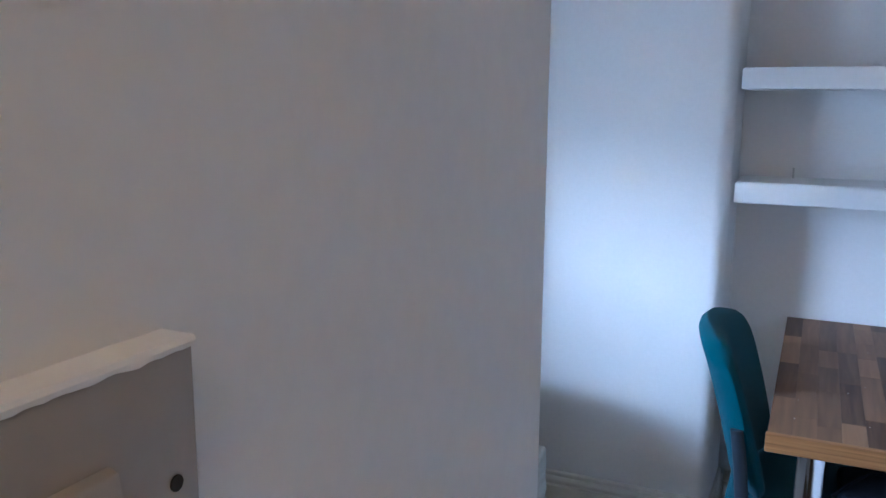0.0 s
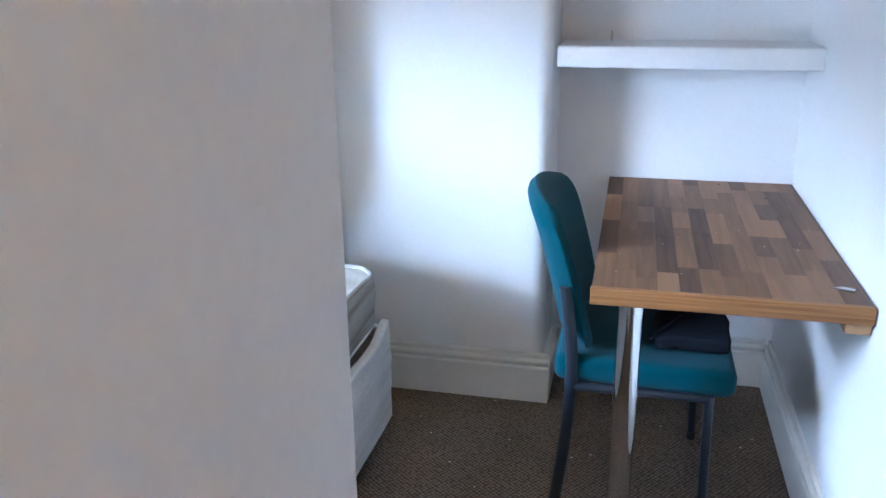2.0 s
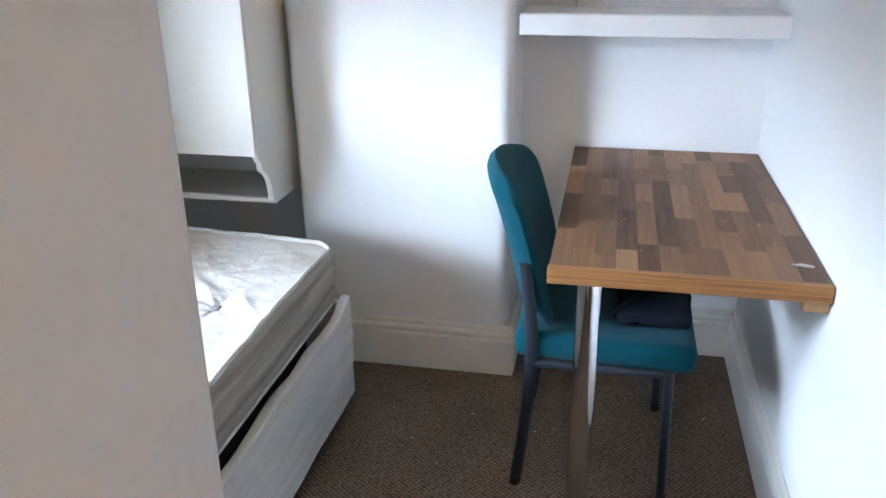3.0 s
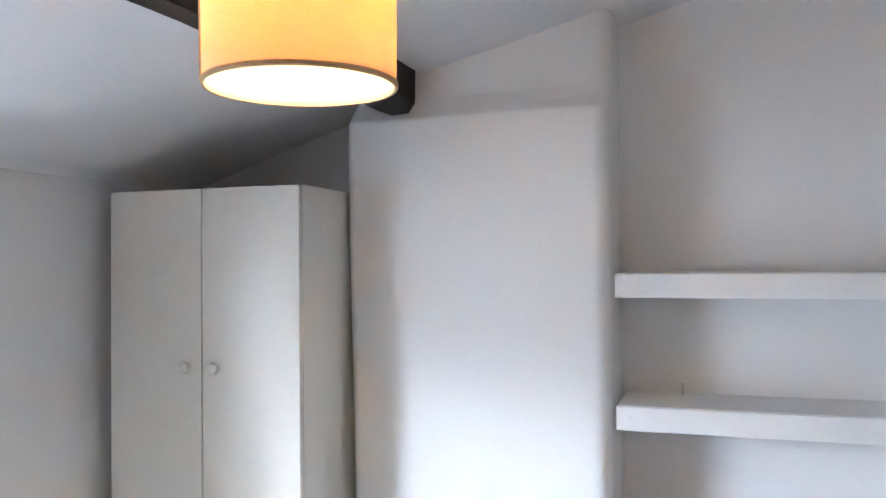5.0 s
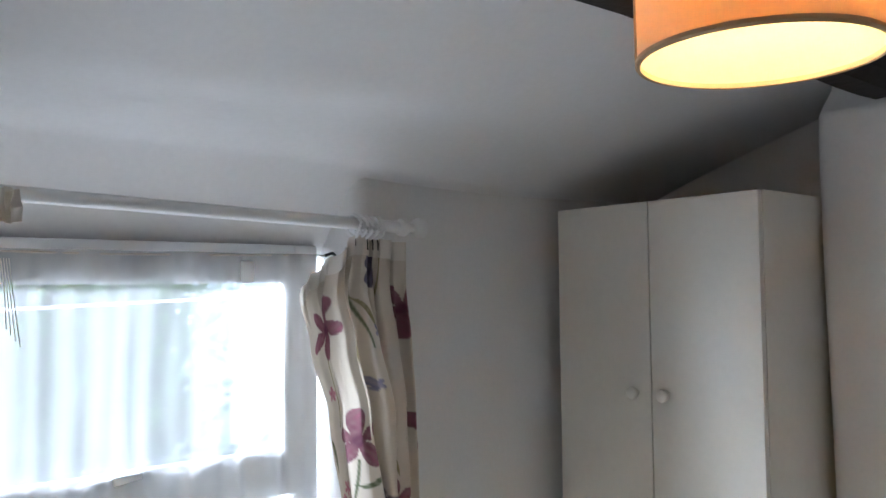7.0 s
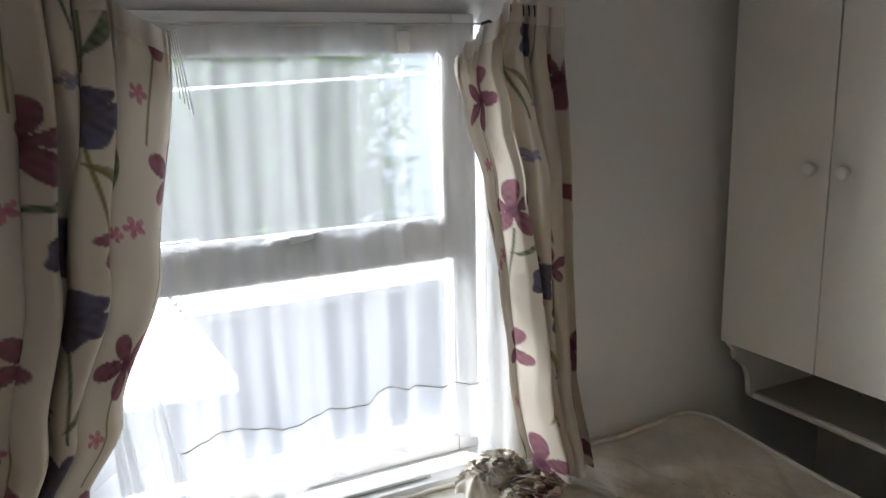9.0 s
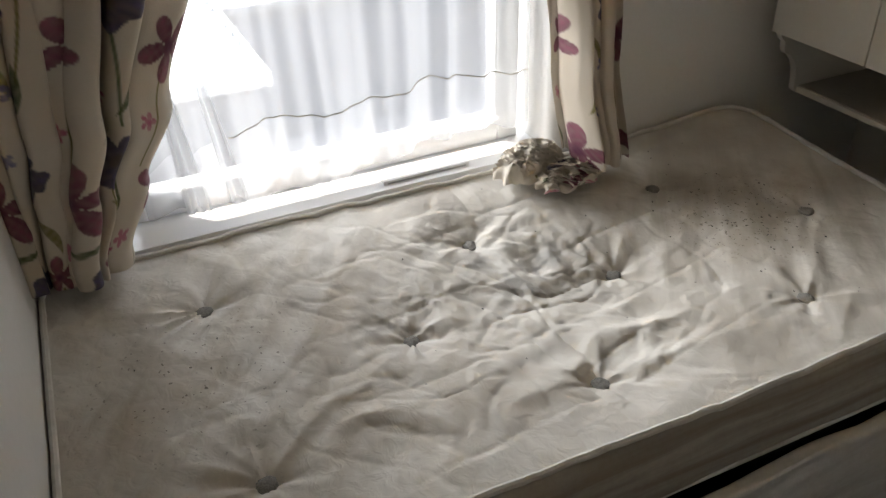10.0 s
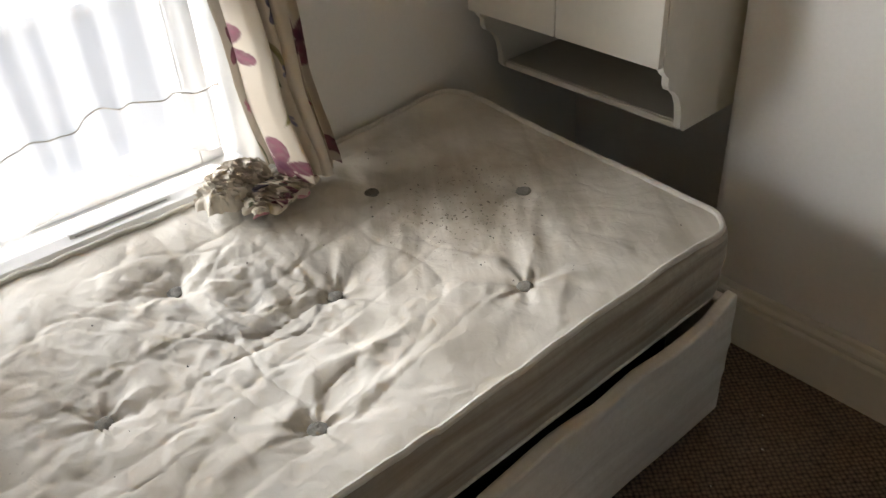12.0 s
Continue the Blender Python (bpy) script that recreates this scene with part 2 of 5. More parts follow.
def printed_colours(u, v):
    """The print at cloth places u, v: watery purple and magenta blooms on thin green stems."""
    col = np.ones((len(u), 3)) * CREAM
    grain = 0.5 + 0.25 * np.sin(u * 310 + 4 * np.sin(v * 90)) + 0.25 * np.sin(v * 270 + 5 * np.sin(u * 70))

    def lay(tone, fac):
        f = np.clip(fac, 0, 1)[:, None]
        col[:] = col * (1 - f) + np.array(tone) * f

    def near(cu, cv):
        cu, cv = cu * REPEAT_U / 0.40, cv * REPEAT_V / 0.62
        dv = (v - cv + REPEAT_V / 2) % REPEAT_V - REPEAT_V / 2
        du = (u - cu + REPEAT_U / 2) % REPEAT_U - REPEAT_U / 2
        return du, dv

    for k, (cu, cv, r, turn) in enumerate(LILIES + PANSIES):
        r *= BLOOM
        du, dv = near(cu, cv)
        bend = du - 0.020 * np.sin((dv + 0.02) * 9 + k) + 0.020 * math.sin(0.18 + k)
        stem = (dv < -r * 0.6) & (dv > -r - 0.17 - 0.02 * (k % 3))
        lay(GREEN if k % 2 else OLIVE, stem * np.clip(1.6 - np.abs(bend) / 0.0019, 0, 0.9))
    for k, (cu, cv, r, turn) in enumerate(LEAVES):
        r *= BLOOM
        du, dv = near(cu, cv)
        a = du * math.cos(turn) + dv * math.sin(turn)
        c = -du * math.sin(turn) + dv * math.cos(turn) - 0.25 * a * a / r
        lay(OLIVE if k % 2 else GREEN, (0.7 + 0.25 * grain) * np.clip((0.17 * r * (1 - (a / r) ** 2) - np.abs(c)) / 0.0015, 0, 1))
    for k, (cu, cv, r, turn) in enumerate(SPRIGS):
        du, dv = near(cu, cv)
        rad, ang = np.hypot(du, dv), np.arctan2(dv, du) + turn
        reach = r * (0.25 + 0.75 * np.abs(np.cos(2.5 * ang)) ** 0.7)
        lay(LILAC if k % 2 == 0 and k < 3 else ROSE, (0.6 + 0.3 * grain) * np.clip((reach - rad) / 0.0015, 0, 1))
    for k, (cu, cv, r, turn) in enumerate(LILIES):
        r *= BLOOM
        du, dv = near(cu, cv)
        rad, ang = np.hypot(du, dv * 0.88), np.arctan2(dv, du) + turn
        petal = np.abs(np.cos(2.5 * ang))
        reach = r * (0.16 + (0.84 + 0.10 * np.sin(ang * 2 + k)) * petal ** 0.85)
        inside = np.clip((reach - rad) / 0.002, 0, 1)
        lay(MAGENTA, inside * (0.82 + 0.13 * grain))
        lay((0.45, 0.16, 0.22), inside * np.clip(petal ** 9 * 0.5 * rad / r, 0, 1) * grain)
        lay((0.09, 0.01, 0.05), np.clip(1.2 - rad / (0.20 * r), 0, 0.7))
    for k, (cu, cv, r, turn) in enumerate(PANSIES):
        r *= BLOOM
        du, dv = near(cu, cv)
        rad, ang = np.hypot(du, dv), np.arctan2(dv, du) + turn
        petal = np.abs(np.cos(2.5 * ang))
        reach = r * (0.62 + 0.34 * petal ** 0.5 + 0.06 * np.sin(ang * 9 + k) + 0.10 * np.sin(ang + 2 * k))
        inside = np.clip((reach - rad) / 0.002, 0, 1)
        lay(PURPLE, inside * (0.86 + 0.10 * grain))
        lay((0.15, 0.13, 0.27), inside * np.clip(petal ** 6 * 0.75 * rad / r, 0, 1) * grain)
        lay((0.10, 0.08, 0.06), np.clip(1.5 - rad / (0.22 * r), 0, 0.8))
    return col


def voile_material(name, clear, bright=0.9):
    m = bpy.data.materials.new(name)
    m.use_nodes = True
    n, l = m.node_tree.nodes, m.node_tree.links
    tr = n.new("ShaderNodeBsdfTranslucent")
    tr.inputs[0].default_value = (bright, bright, bright, 1)
    df = n.new("ShaderNodeBsdfDiffuse")
    df.inputs[0].default_value = (0.85, 0.86, 0.88, 1)
    cl = n.new("ShaderNodeBsdfTransparent")
    a = n.new("ShaderNodeMixShader")
    a.inputs[0].default_value = 0.45
    l.new(tr.outputs[0], a.inputs[1])
    l.new(df.outputs[0], a.inputs[2])
    b = n.new("ShaderNodeMixShader")
    b.inputs[0].default_value = clear
    l.new(a.outputs[0], b.inputs[1])
    l.new(cl.outputs[0], b.inputs[2])
    l.new(b.outputs[0], n["Material Output"].inputs[0])
    return m


M_VOILE = voile_material("voile", 0.68, 0.61)
M_HEM = voile_material("voile_hem", 0.56, 0.56)
M_NETEND = voile_material("voile_end", 0.42, 0.50)


def glass_material():
    m = bpy.data.materials.new("window_glass")
    m.use_nodes = True
    n, l = m.node_tree.nodes, m.node_tree.links
    cl = n.new("ShaderNodeBsdfTransparent")
    gl = n.new("ShaderNodeBsdfGlossy")
    gl.inputs["Roughness"].default_value = 0.02
    fr = n.new("ShaderNodeFresnel")
    mix = n.new("ShaderNodeMixShader")
    l.new(fr.outputs[0], mix.inputs[0])
    l.new(cl.outputs[0], mix.inputs[1])
    l.new(gl.outputs[0], mix.inputs[2])
    l.new(mix.outputs[0], n["Material Output"].inputs[0])
    return m


M_GLASS = glass_material()


def glow(name, colour, strength):
    m = bpy.data.materials.new(name)
    m.use_nodes = True
    p = m.node_tree.nodes["Principled BSDF"]
    p.inputs["Emission Color"].default_value = (*colour, 1)
    p.inputs["Emission Strength"].default_value = strength
    return m


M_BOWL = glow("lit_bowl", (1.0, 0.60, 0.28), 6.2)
M_BULB = glow("lit_bulb", (1.0, 0.74, 0.36), 26)


def shade_material():
    m = material("shade_cloth", (0.82, 0.67, 0.44), 0.8, grain=0.1, grain_scale=200, bump=0.15, bump_scale=300)
    n, l = m.node_tree.nodes, m.node_tree.links
    tr = n.new("ShaderNodeBsdfTranslucent")
    tr.inputs[0].default_value = (0.90, 0.58, 0.29, 1)
    mix = n.new("ShaderNodeMixShader")
    mix.inputs[0].default_value = 0.38
    l.new(n["Principled BSDF"].outputs[0], mix.inputs[1])
    l.new(tr.outputs[0], mix.inputs[2])
    l.new(mix.outputs[0], n["Material Output"].inputs[0])
    return m


M_SHADE = shade_material()
M_RIM = material("shade_rim", (0.50, 0.36, 0.21), 0.8)


def mattress_material():
    """Off-white damask with brown bloom, dark specks and broad grey soiling, which at the foot also carries painted
    shade.
    """
    m = material("mattress_damask", (0.66, 0.635, 0.585), 0.8)
    n, l = m.node_tree.nodes, m.node_tree.links
    p = n["Principled BSDF"]
    tex = n.new("ShaderNodeTexCoord")

    def noise_mask(scale, lo, hi, amount, detail=5.0, loc=(0, 0, 0)):
        mp = n.new("ShaderNodeMapping")
        mp.inputs["Location"].default_value = loc
        l.new(tex.outputs["Object"], mp.inputs[0])
        t = n.new("ShaderNodeTexNoise")
        t.inputs["Scale"].default_value = scale
        t.inputs["Detail"].default_value = detail
        l.new(mp.outputs[0], t.inputs["Vector"])
        r = n.new("ShaderNodeMapRange")
        for i, v in enumerate((lo, hi, 0.0, amount), 1):
            r.inputs[i].default_value = v
        l.new(t.outputs["Fac"], r.inputs[0])
        return r.outputs[0]

    def spot(x, y, radius, amount):
        d = n.new("ShaderNodeVectorMath")
        d.operation = "DISTANCE"
        mp = n.new("ShaderNodeMapping")
        mp.inputs["Scale"].default_value = (1, 1, 0)
        l.new(tex.outputs["Object"], mp.inputs[0])
        l.new(mp.outputs[0], d.inputs[0])
        d.inputs[1].default_value = (x, y, 0)
        r = n.new("ShaderNodeMapRange")
        r.interpolation_type = "SMOOTHSTEP"
        for i, v in enumerate((radius, 0.0, 0.0, amount), 1):
            r.inputs[i].default_value = v
        l.new(d.outputs["Value"], r.inputs[0])
        return r.outputs[0]

    def streaks(scale, lo, hi, amount):
        mp = n.new("ShaderNodeMapping")
        mp.inputs["Rotation"].default_value = (0, 0, radians(34))
        l.new(tex.outputs["Object"], mp.inputs[0])
        mq = n.new("ShaderNodeMapping")
        mq.inputs["Scale"].default_value = scale
        l.new(mp.outputs[0], mq.inputs[0])
        t = n.new("ShaderNodeTexNoise")
        t.inputs["Scale"].default_value = 1.0
        t.inputs["Detail"].default_value = 7
        t.inputs["Distortion"].default_value = 0.5
        l.new(mq.outputs[0], t.inputs["Vector"])
        r = n.new("ShaderNodeMapRange")
        for i, v in enumerate((lo, hi, 0.0, amount), 1):
            r.inputs[i].default_value = v
        l.new(t.outputs["Fac"], r.inputs[0])
        return r.outputs[0]

    def times(a, b):
        k = n.new("ShaderNodeMath")
        k.operation = "MULTIPLY"
        l.new(a, k.inputs[0])
        l.new(b, k.inputs[1])
        return k.outputs[0]

    base = n.new("ShaderNodeRGB")
    base.outputs[0].default_value = (0.68, 0.65, 0.595, 1)
    col = base.outputs[0]
    for mask, tone in (
            (noise_mask(3.6, 0.44, 0.66, 0.50), (0.38, 0.345, 0.29)),
            (times(spot(-0.86, -0.62, 0.75, 1.0), streaks((2.2, 17, 1), 0.43, 0.66, 0.72)), (0.29, 0.255, 0.20)),
            (times(spot(-0.95, -1.75, 0.7, 1.0), streaks((3.0, 13, 1), 0.44, 0.66, 0.8)), (0.36, 0.30, 0.22)),
            (times(spot(-1.0, -1.14, 0.24, 1.0), noise_mask(10, 0.40, 0.60, 0.75, loc=(8, 2, 0))), (0.25, 0.24, 0.22)),
            (noise_mask(9, 0.5, 0.8, 0.3, loc=(3, 1, 0)), (0.45, 0.41, 0.34)),
            # foot soiling, its spot widened to paint in the corner's dark shading
            (times(spot(-0.98, -0.58, 0.42, 1.0), noise_mask(13, 0.32, 0.62, 0.65, loc=(1, 4, 0))), (0.34, 0.28, 0.21)),
            (times(spot(-0.92, -1.80, 0.50, 1.0), noise_mask(7, 0.36, 0.66, 0.6, loc=(6, 4, 0))), (0.42, 0.36, 0.28)),
            (times(spot(-0.590, -1.825, 0.075, 1.0), noise_mask(22, 0.50, 0.56, 0.85, loc=(2, 7, 0))), (0.30, 0.19, 0.09)),
            (times(spot(-0.95, -0.62, 0.26, 1.0), noise_mask(130, 0.66, 0.70, 0.9, 1.0)), (0.06, 0.045, 0.03)),
            (times(spot(-0.95, -1.85, 0.36, 1.0), noise_mask(110, 0.70, 0.73, 0.8, 1.0, (5, 5, 0))), (0.06, 0.045, 0.03))):
        x = n.new("ShaderNodeMix")
        x.data_type = "RGBA"
        l.new(mask, x.inputs[0])
        l.new(col, x.inputs[6])
        x.inputs[7].default_value = (*tone, 1)
        col = x.outputs[2]
    l.new(col, p.inputs["Base Color"])
    t1 = n.new("ShaderNodeTexNoise")
    t1.inputs["Scale"].default_value = 35
    t1.inputs["Detail"].default_value = 5
    t1.inputs["Distortion"].default_value = 0.8
    l.new(tex.outputs["Object"], t1.inputs["Vector"])
    mp2 = n.new("ShaderNodeMapping")
    mp2.inputs["Rotation"].default_value = (0, 0, radians(28))
    mp2.inputs["Scale"].default_value = (7, 19, 7)
    l.new(tex.outputs["Object"], mp2.inputs[0])
    t2 = n.new("ShaderNodeTexNoise")
    t2.noise_type = "RIDGED_MULTIFRACTAL"
    t2.inputs["Scale"].default_value = 0.55
    t2.inputs["Detail"].default_value = 3
    t2.inputs["Distortion"].default_value = 1.2
    l.new(mp2.outputs[0], t2.inputs["Vector"])
    both = n.new("ShaderNodeMath")
    both.operation = "MULTIPLY_ADD"
    both.inputs[1].default_value = 0.35
    l.new(t2.outputs["Fac"], both.inputs[0])
    l.new(t1.outputs["Fac"], both.inputs[2])
    b = n.new("ShaderNodeBump")
    b.inputs["Strength"].default_value = 0.42
    b.inputs["Distance"].default_value = 0.007
    l.new(both.outputs[0], b.inputs["Height"])
    l.new(b.outputs[0], p.inputs["Normal"])
    return m


M_MATT = mattress_material()


def streaked_material(name, base, dark, amount):
    """Cloth with soft soiled streaks that run along the bed."""
    m = material(name, base, 0.85, bump=0.4, bump_scale=70)
    n, l = m.node_tree.nodes, m.node_tree.links
    p = n["Principled BSDF"]
    tex = n.new("ShaderNodeTexCoord")
    col = None
    for scale, loc, lo, hi, amt in (((3, 1.3, 26), 0, 0.42, 0.72, amount), ((9, 5, 60), 3, 0.45, 0.75, amount * 0.6), ((70, 70, 70), 5, 0.4, 0.8, 0.25)):
        mp = n.new("ShaderNodeMapping")
        mp.inputs["Scale"].default_value = scale
        mp.inputs["Location"].default_value = (loc, loc, loc)
        l.new(tex.outputs["Object"], mp.inputs[0])
        t = n.new("ShaderNodeTexNoise")
        t.inputs["Scale"].default_value = 1.0
        t.inputs["Detail"].default_value = 5
        t.inputs["Distortion"].default_value = 0.6
        l.new(mp.outputs[0], t.inputs["Vector"])
        r = n.new("ShaderNodeMapRange")
        for i, v in enumerate((lo, hi, 0.0, amt), 1):
            r.inputs[i].default_value = v
        l.new(t.outputs["Fac"], r.inputs[0])
        x = n.new("ShaderNodeMix")
        x.data_type = "RGBA"
        l.new(r.outputs[0], x.inputs[0])
        if col is None:
            x.inputs[6].default_value = (*base, 1)
        else:
            l.new(col, x.inputs[6])
        x.inputs[7].default_value = (*dark, 1)
        col = x.outputs[2]
    l.new(col, p.inputs["Base Color"])
    return m


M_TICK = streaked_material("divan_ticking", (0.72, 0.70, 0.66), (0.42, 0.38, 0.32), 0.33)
# border: soiled streaks on a base darkened to carry the side's shade
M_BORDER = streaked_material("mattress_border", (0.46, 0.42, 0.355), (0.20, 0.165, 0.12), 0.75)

# ---- building helpers ----


def mesh_of(name, bm, mat, smooth=True):
    me = bpy.data.meshes.new(name)
    bmesh.ops.recalc_face_normals(bm, faces=bm.faces)
    bm.to_mesh(me)
    bm.free()
    me.materials.append(mat)
    if smooth:
        me.shade_smooth()
        me.set_sharp_from_angle(angle=radians(38))
    return me


def thing(name, label, category, at=(0, 0, 0), group="", kind=""):
    ob = new(name)
    ob.location = at
    return tagged(ob, label, category, group, kind)


def part(name, bm, mat, parent, label="", smooth=True):
    """Links a bmesh, drawn in world places, as one mesh object under a thing or a part."""
    ob = new(name, mesh_of(name, bm, mat, smooth))
    if parent is not None:
        ob.parent = parent
        base = Vector(parent.location)
        if parent.parent is not None:
            base = Vector((0, 0, 0)) + Vector(parent.parent.location)
        if parent.type == "EMPTY":
            ob.matrix_parent_inverse = Matrix.Translation(-base)
    return tagged(ob, label)


def solo(name, bm, mat, label, category, group="", kind="", smooth=True):
    ob = new(name, mesh_of(name, bm, mat, smooth))
    return tagged(ob, label, category, group, kind)


def box(x0, x1, y0, y1, z0, z1, bevel=0.0, seg=2, bm=None):
    own = bmesh.new()
    bmesh.ops.create_cube(own, size=1, matrix=Matrix.Translation(((x0 + x1) / 2, (y0 + y1) / 2, (z0 + z1) / 2))
                          @ Matrix.Diagonal((x1 - x0, y1 - y0, z1 - z0, 1)))
    if bevel:
        bmesh.ops.bevel(own, geom=own.edges[:], offset=bevel, segments=seg, profile=0.6, affect="EDGES")
    if bm is None:
        return own
    join(bm, own)
    return bm


def join(bm, other):
    me = bpy.data.meshes.new("scratch")
    other.to_mesh(me)
    other.free()
    bm.from_mesh(me)
    bpy.data.meshes.remove(me)


def tube(points, radius, sides=12, bm=None, closed=False, flat=1.0):
    """A tube along points; flat below 1 squashes its section across its side."""
    bm = bm or bmesh.new()
    pts = [Vector(p) for p in points]
    rings = []
    count = len(pts)
    up = Vector((0, 0, 1))
    for i, p in enumerate(pts):
        a = pts[(i - 1) % count] if closed or i else p
        b = pts[(i + 1) % count] if closed or i < count - 1 else p
        d = (b - a).normalized()
        ref = up if abs(d.z) < 0.95 else Vector((1, 0, 0))
        side = d.cross(ref).normalized()
        top = side.cross(d).normalized()
        r = radius(i / max(1, count - 1)) if callable(radius) else radius
        rings.append([bm.verts.new(p + side * (math.cos(2 * math.pi * k / sides) * r) + top * (math.sin(2 * math.pi * k / sides) * r * flat))
                      for k in range(sides)])
    for i in range(count if closed else count - 1):
        a, b = rings[i], rings[(i + 1) % count]
        for k in range(sides):
            bm.faces.new((a[k], a[(k + 1) % sides], b[(k + 1) % sides], b[k]))
    if not closed:
        bm.faces.new(rings[0][::-1])
        bm.faces.new(rings[-1])
    return bm


def lathe(profile, centre, sides=32, bm=None, axis="z", caps=True):
    """A turned body from (radius, height) pairs."""
    bm = bm or bmesh.new()
    c = Vector(centre)
    rings = []
    for r, h in profile:
        ring = []
        for k in range(sides):
            a = 2 * math.pi * k / sides
            v = Vector((r * math.cos(a), r * math.sin(a), h))
            if axis == "y":
                v = Vector((v.x, h, v.y))
            if axis == "x":
                v = Vector((h, v.x, v.y))
            ring.append(bm.verts.new(c + v))
        rings.append(ring)
    for a, b in zip(rings, rings[1:]):
        for k in range(sides):
            bm.faces.new((a[k], a[(k + 1) % sides], b[(k + 1) % sides], b[k]))
    if caps and profile[0][0] > 1e-5:
        bm.faces.new(rings[0][::-1])
    if caps and profile[-1][0] > 1e-5:
        bm.faces.new(rings[-1])
    return bm


def prism(outline, axis, a, b, bevel=0.0, bm=None):
    """A flat outline of (u, v) pairs, extruded along an axis from a to b."""
    own = bmesh.new()

    def at(u, v, w):
        return {"x": (w, u, v), "y": (u, w, v), "z": (u, v, w)}[axis]
    lo = [own.verts.new(at(u, v, a)) for u, v in outline]
    hi = [own.verts.new(at(u, v, b)) for u, v in outline]
    own.faces.new(lo[::-1])
    own.faces.new(hi)
    for i in range(len(lo)):
        j = (i + 1) % len(lo)
        own.faces.new((lo[i], lo[j], hi[j], hi[i]))
    if bevel:
        bmesh.ops.bevel(own, geom=own.edges[:], offset=bevel, segments=2, profile=0.6, affect="EDGES")
    if bm is None:
        return own
    join(bm, own)
    return bm


def lerp(a, b, t):
    return a + (b - a) * t


def smooth(a, b, v):
    t = min(1.0, max(0.0, (v - a) / (b - a)))
    return t * t * (3 - 2 * t)


def through_keys(keys, v):
    """A value read smoothly from (position, value) pairs."""
    for (a, p), (b, q) in zip(keys, keys[1:]):
        if v <= b:
            return lerp(p, q, smooth(a, b, v)) if v > a else p
    return keys[-1][1]


# ---- the large structure ----
# x to the desk's wall, y to the chimney wall, z up; the chimney breast's corner stands at the origin
X_WIN, X_RIGHT = -1.40, 0.77
Y_BACK, Y_HEAD, Y_HALL = 0.27, -2.105, -3.70
X_HALL = 0.097
X_GLASS = -1.55
WIN_Y0, WIN_Y1 = -1.93, -0.87
SILL = 0.572


def ceiling_height(x, y):
    d = x + 0.56
    z = 2.0895 + 0.26 * d - (0.07 * d * d if d < 0 else 0.0)
    z += 0.010 * noise.noise(Vector((x * 2.2, y * 2.2, 0.3)))
    # the plaster swells down beside the window and sweeps into the head of the recess
    z += 0.022 * math.exp(-((x + 1.30) / 0.16) ** 2) * smooth(-0.7, -1.1, y)
    z -= 0.016 * math.exp(-((x + 1.08 + 0.05 * math.sin(y * 3)) / 0.07) ** 2) * smooth(-0.5, -0.8, y)
    over = max(0.0, -1.375 - x)
    z -= 0.72 * over * over / (over + 0.03)
    return z


def build_ceiling():
    bm = bmesh.new()
    nx, ny = 200, 100
    x0, x1, y0, y1 = X_GLASS - 0.01, X_RIGHT + 0.12, Y_HALL - 0.1, Y_BACK + 0.12
    grid = [[bm.verts.new((lerp(x0, x1, i / nx), lerp(y0, y1, j / ny), ceiling_height(lerp(x0, x1, i / nx), lerp(y0, y1, j / ny))))
             for j in range(ny + 1)] for i in range(nx + 1)]
    for i in range(nx):
        for j in range(ny):
            bm.faces.new((grid[i][j], grid[i][j + 1], grid[i + 1][j + 1], grid[i + 1][j]))
    ext = bmesh.ops.extrude_face_region(bm, geom=bm.faces[:])
    for v in ext["geom"]:
        if isinstance(v, bmesh.types.BMVert):
            v.co.z = max(v.co.z + 0.12, 2.0)
    solo("ceiling", bm, M_CEIL, "white sloping plaster ceiling with soft uneven surface", "ceiling", kind="structure")


build_ceiling()
solo("floor", box(X_WIN - 0.1, X_RIGHT + 0.1, Y_HALL - 0.1, Y_BACK + 0.1, -0.12, 0.0), M_CARPET, "brown looped carpet floor, worn and speckled", "floor", kind="structure", smooth=False)
solo("wall_east", box(X_RIGHT, X_RIGHT + 0.12, Y_HALL, Y_BACK, 0, 2.62), M_WALL, "white painted plaster wall beside the desk", "wall", kind="structure")
solo("wall_north", box(X_WIN - 0.12, X_RIGHT + 0.12, Y_BACK, Y_BACK + 0.12, 0, 2.62), M_WALL, "white painted alcove back wall", "wall", kind="structure")
solo("wall_south", box(X_HALL - 0.12, X_RIGHT + 0.12, Y_HALL - 0.12, Y_HALL, 0, 2.62), M_WALL, "plain white wall closing the entrance passage", "wall", kind="structure")


def build_partition():
    outline = [(X_WIN, Y_HEAD), (X_HALL, Y_HEAD), (X_HALL, Y_HALL), (X_HALL - 0.12, Y_HALL), (X_HALL - 0.12, Y_HEAD - 0.12), (X_WIN, Y_HEAD - 0.12)]
    bm = prism(outline, "z", 0, 2.62)
    edge = [e for e in bm.edges if all(abs(v.co.x - X_HALL) < 1e-4 and abs(v.co.y - Y_HEAD) < 1e-4 for v in e.verts)]
    bmesh.ops.bevel(bm, geom=edge, offset=0.008, segments=4, profile=0.5, affect="EDGES")
    solo("wall_partition", bm, M_WALL, "white plastered partition wall with a softened corner", "wall", kind="structure")


build_partition()


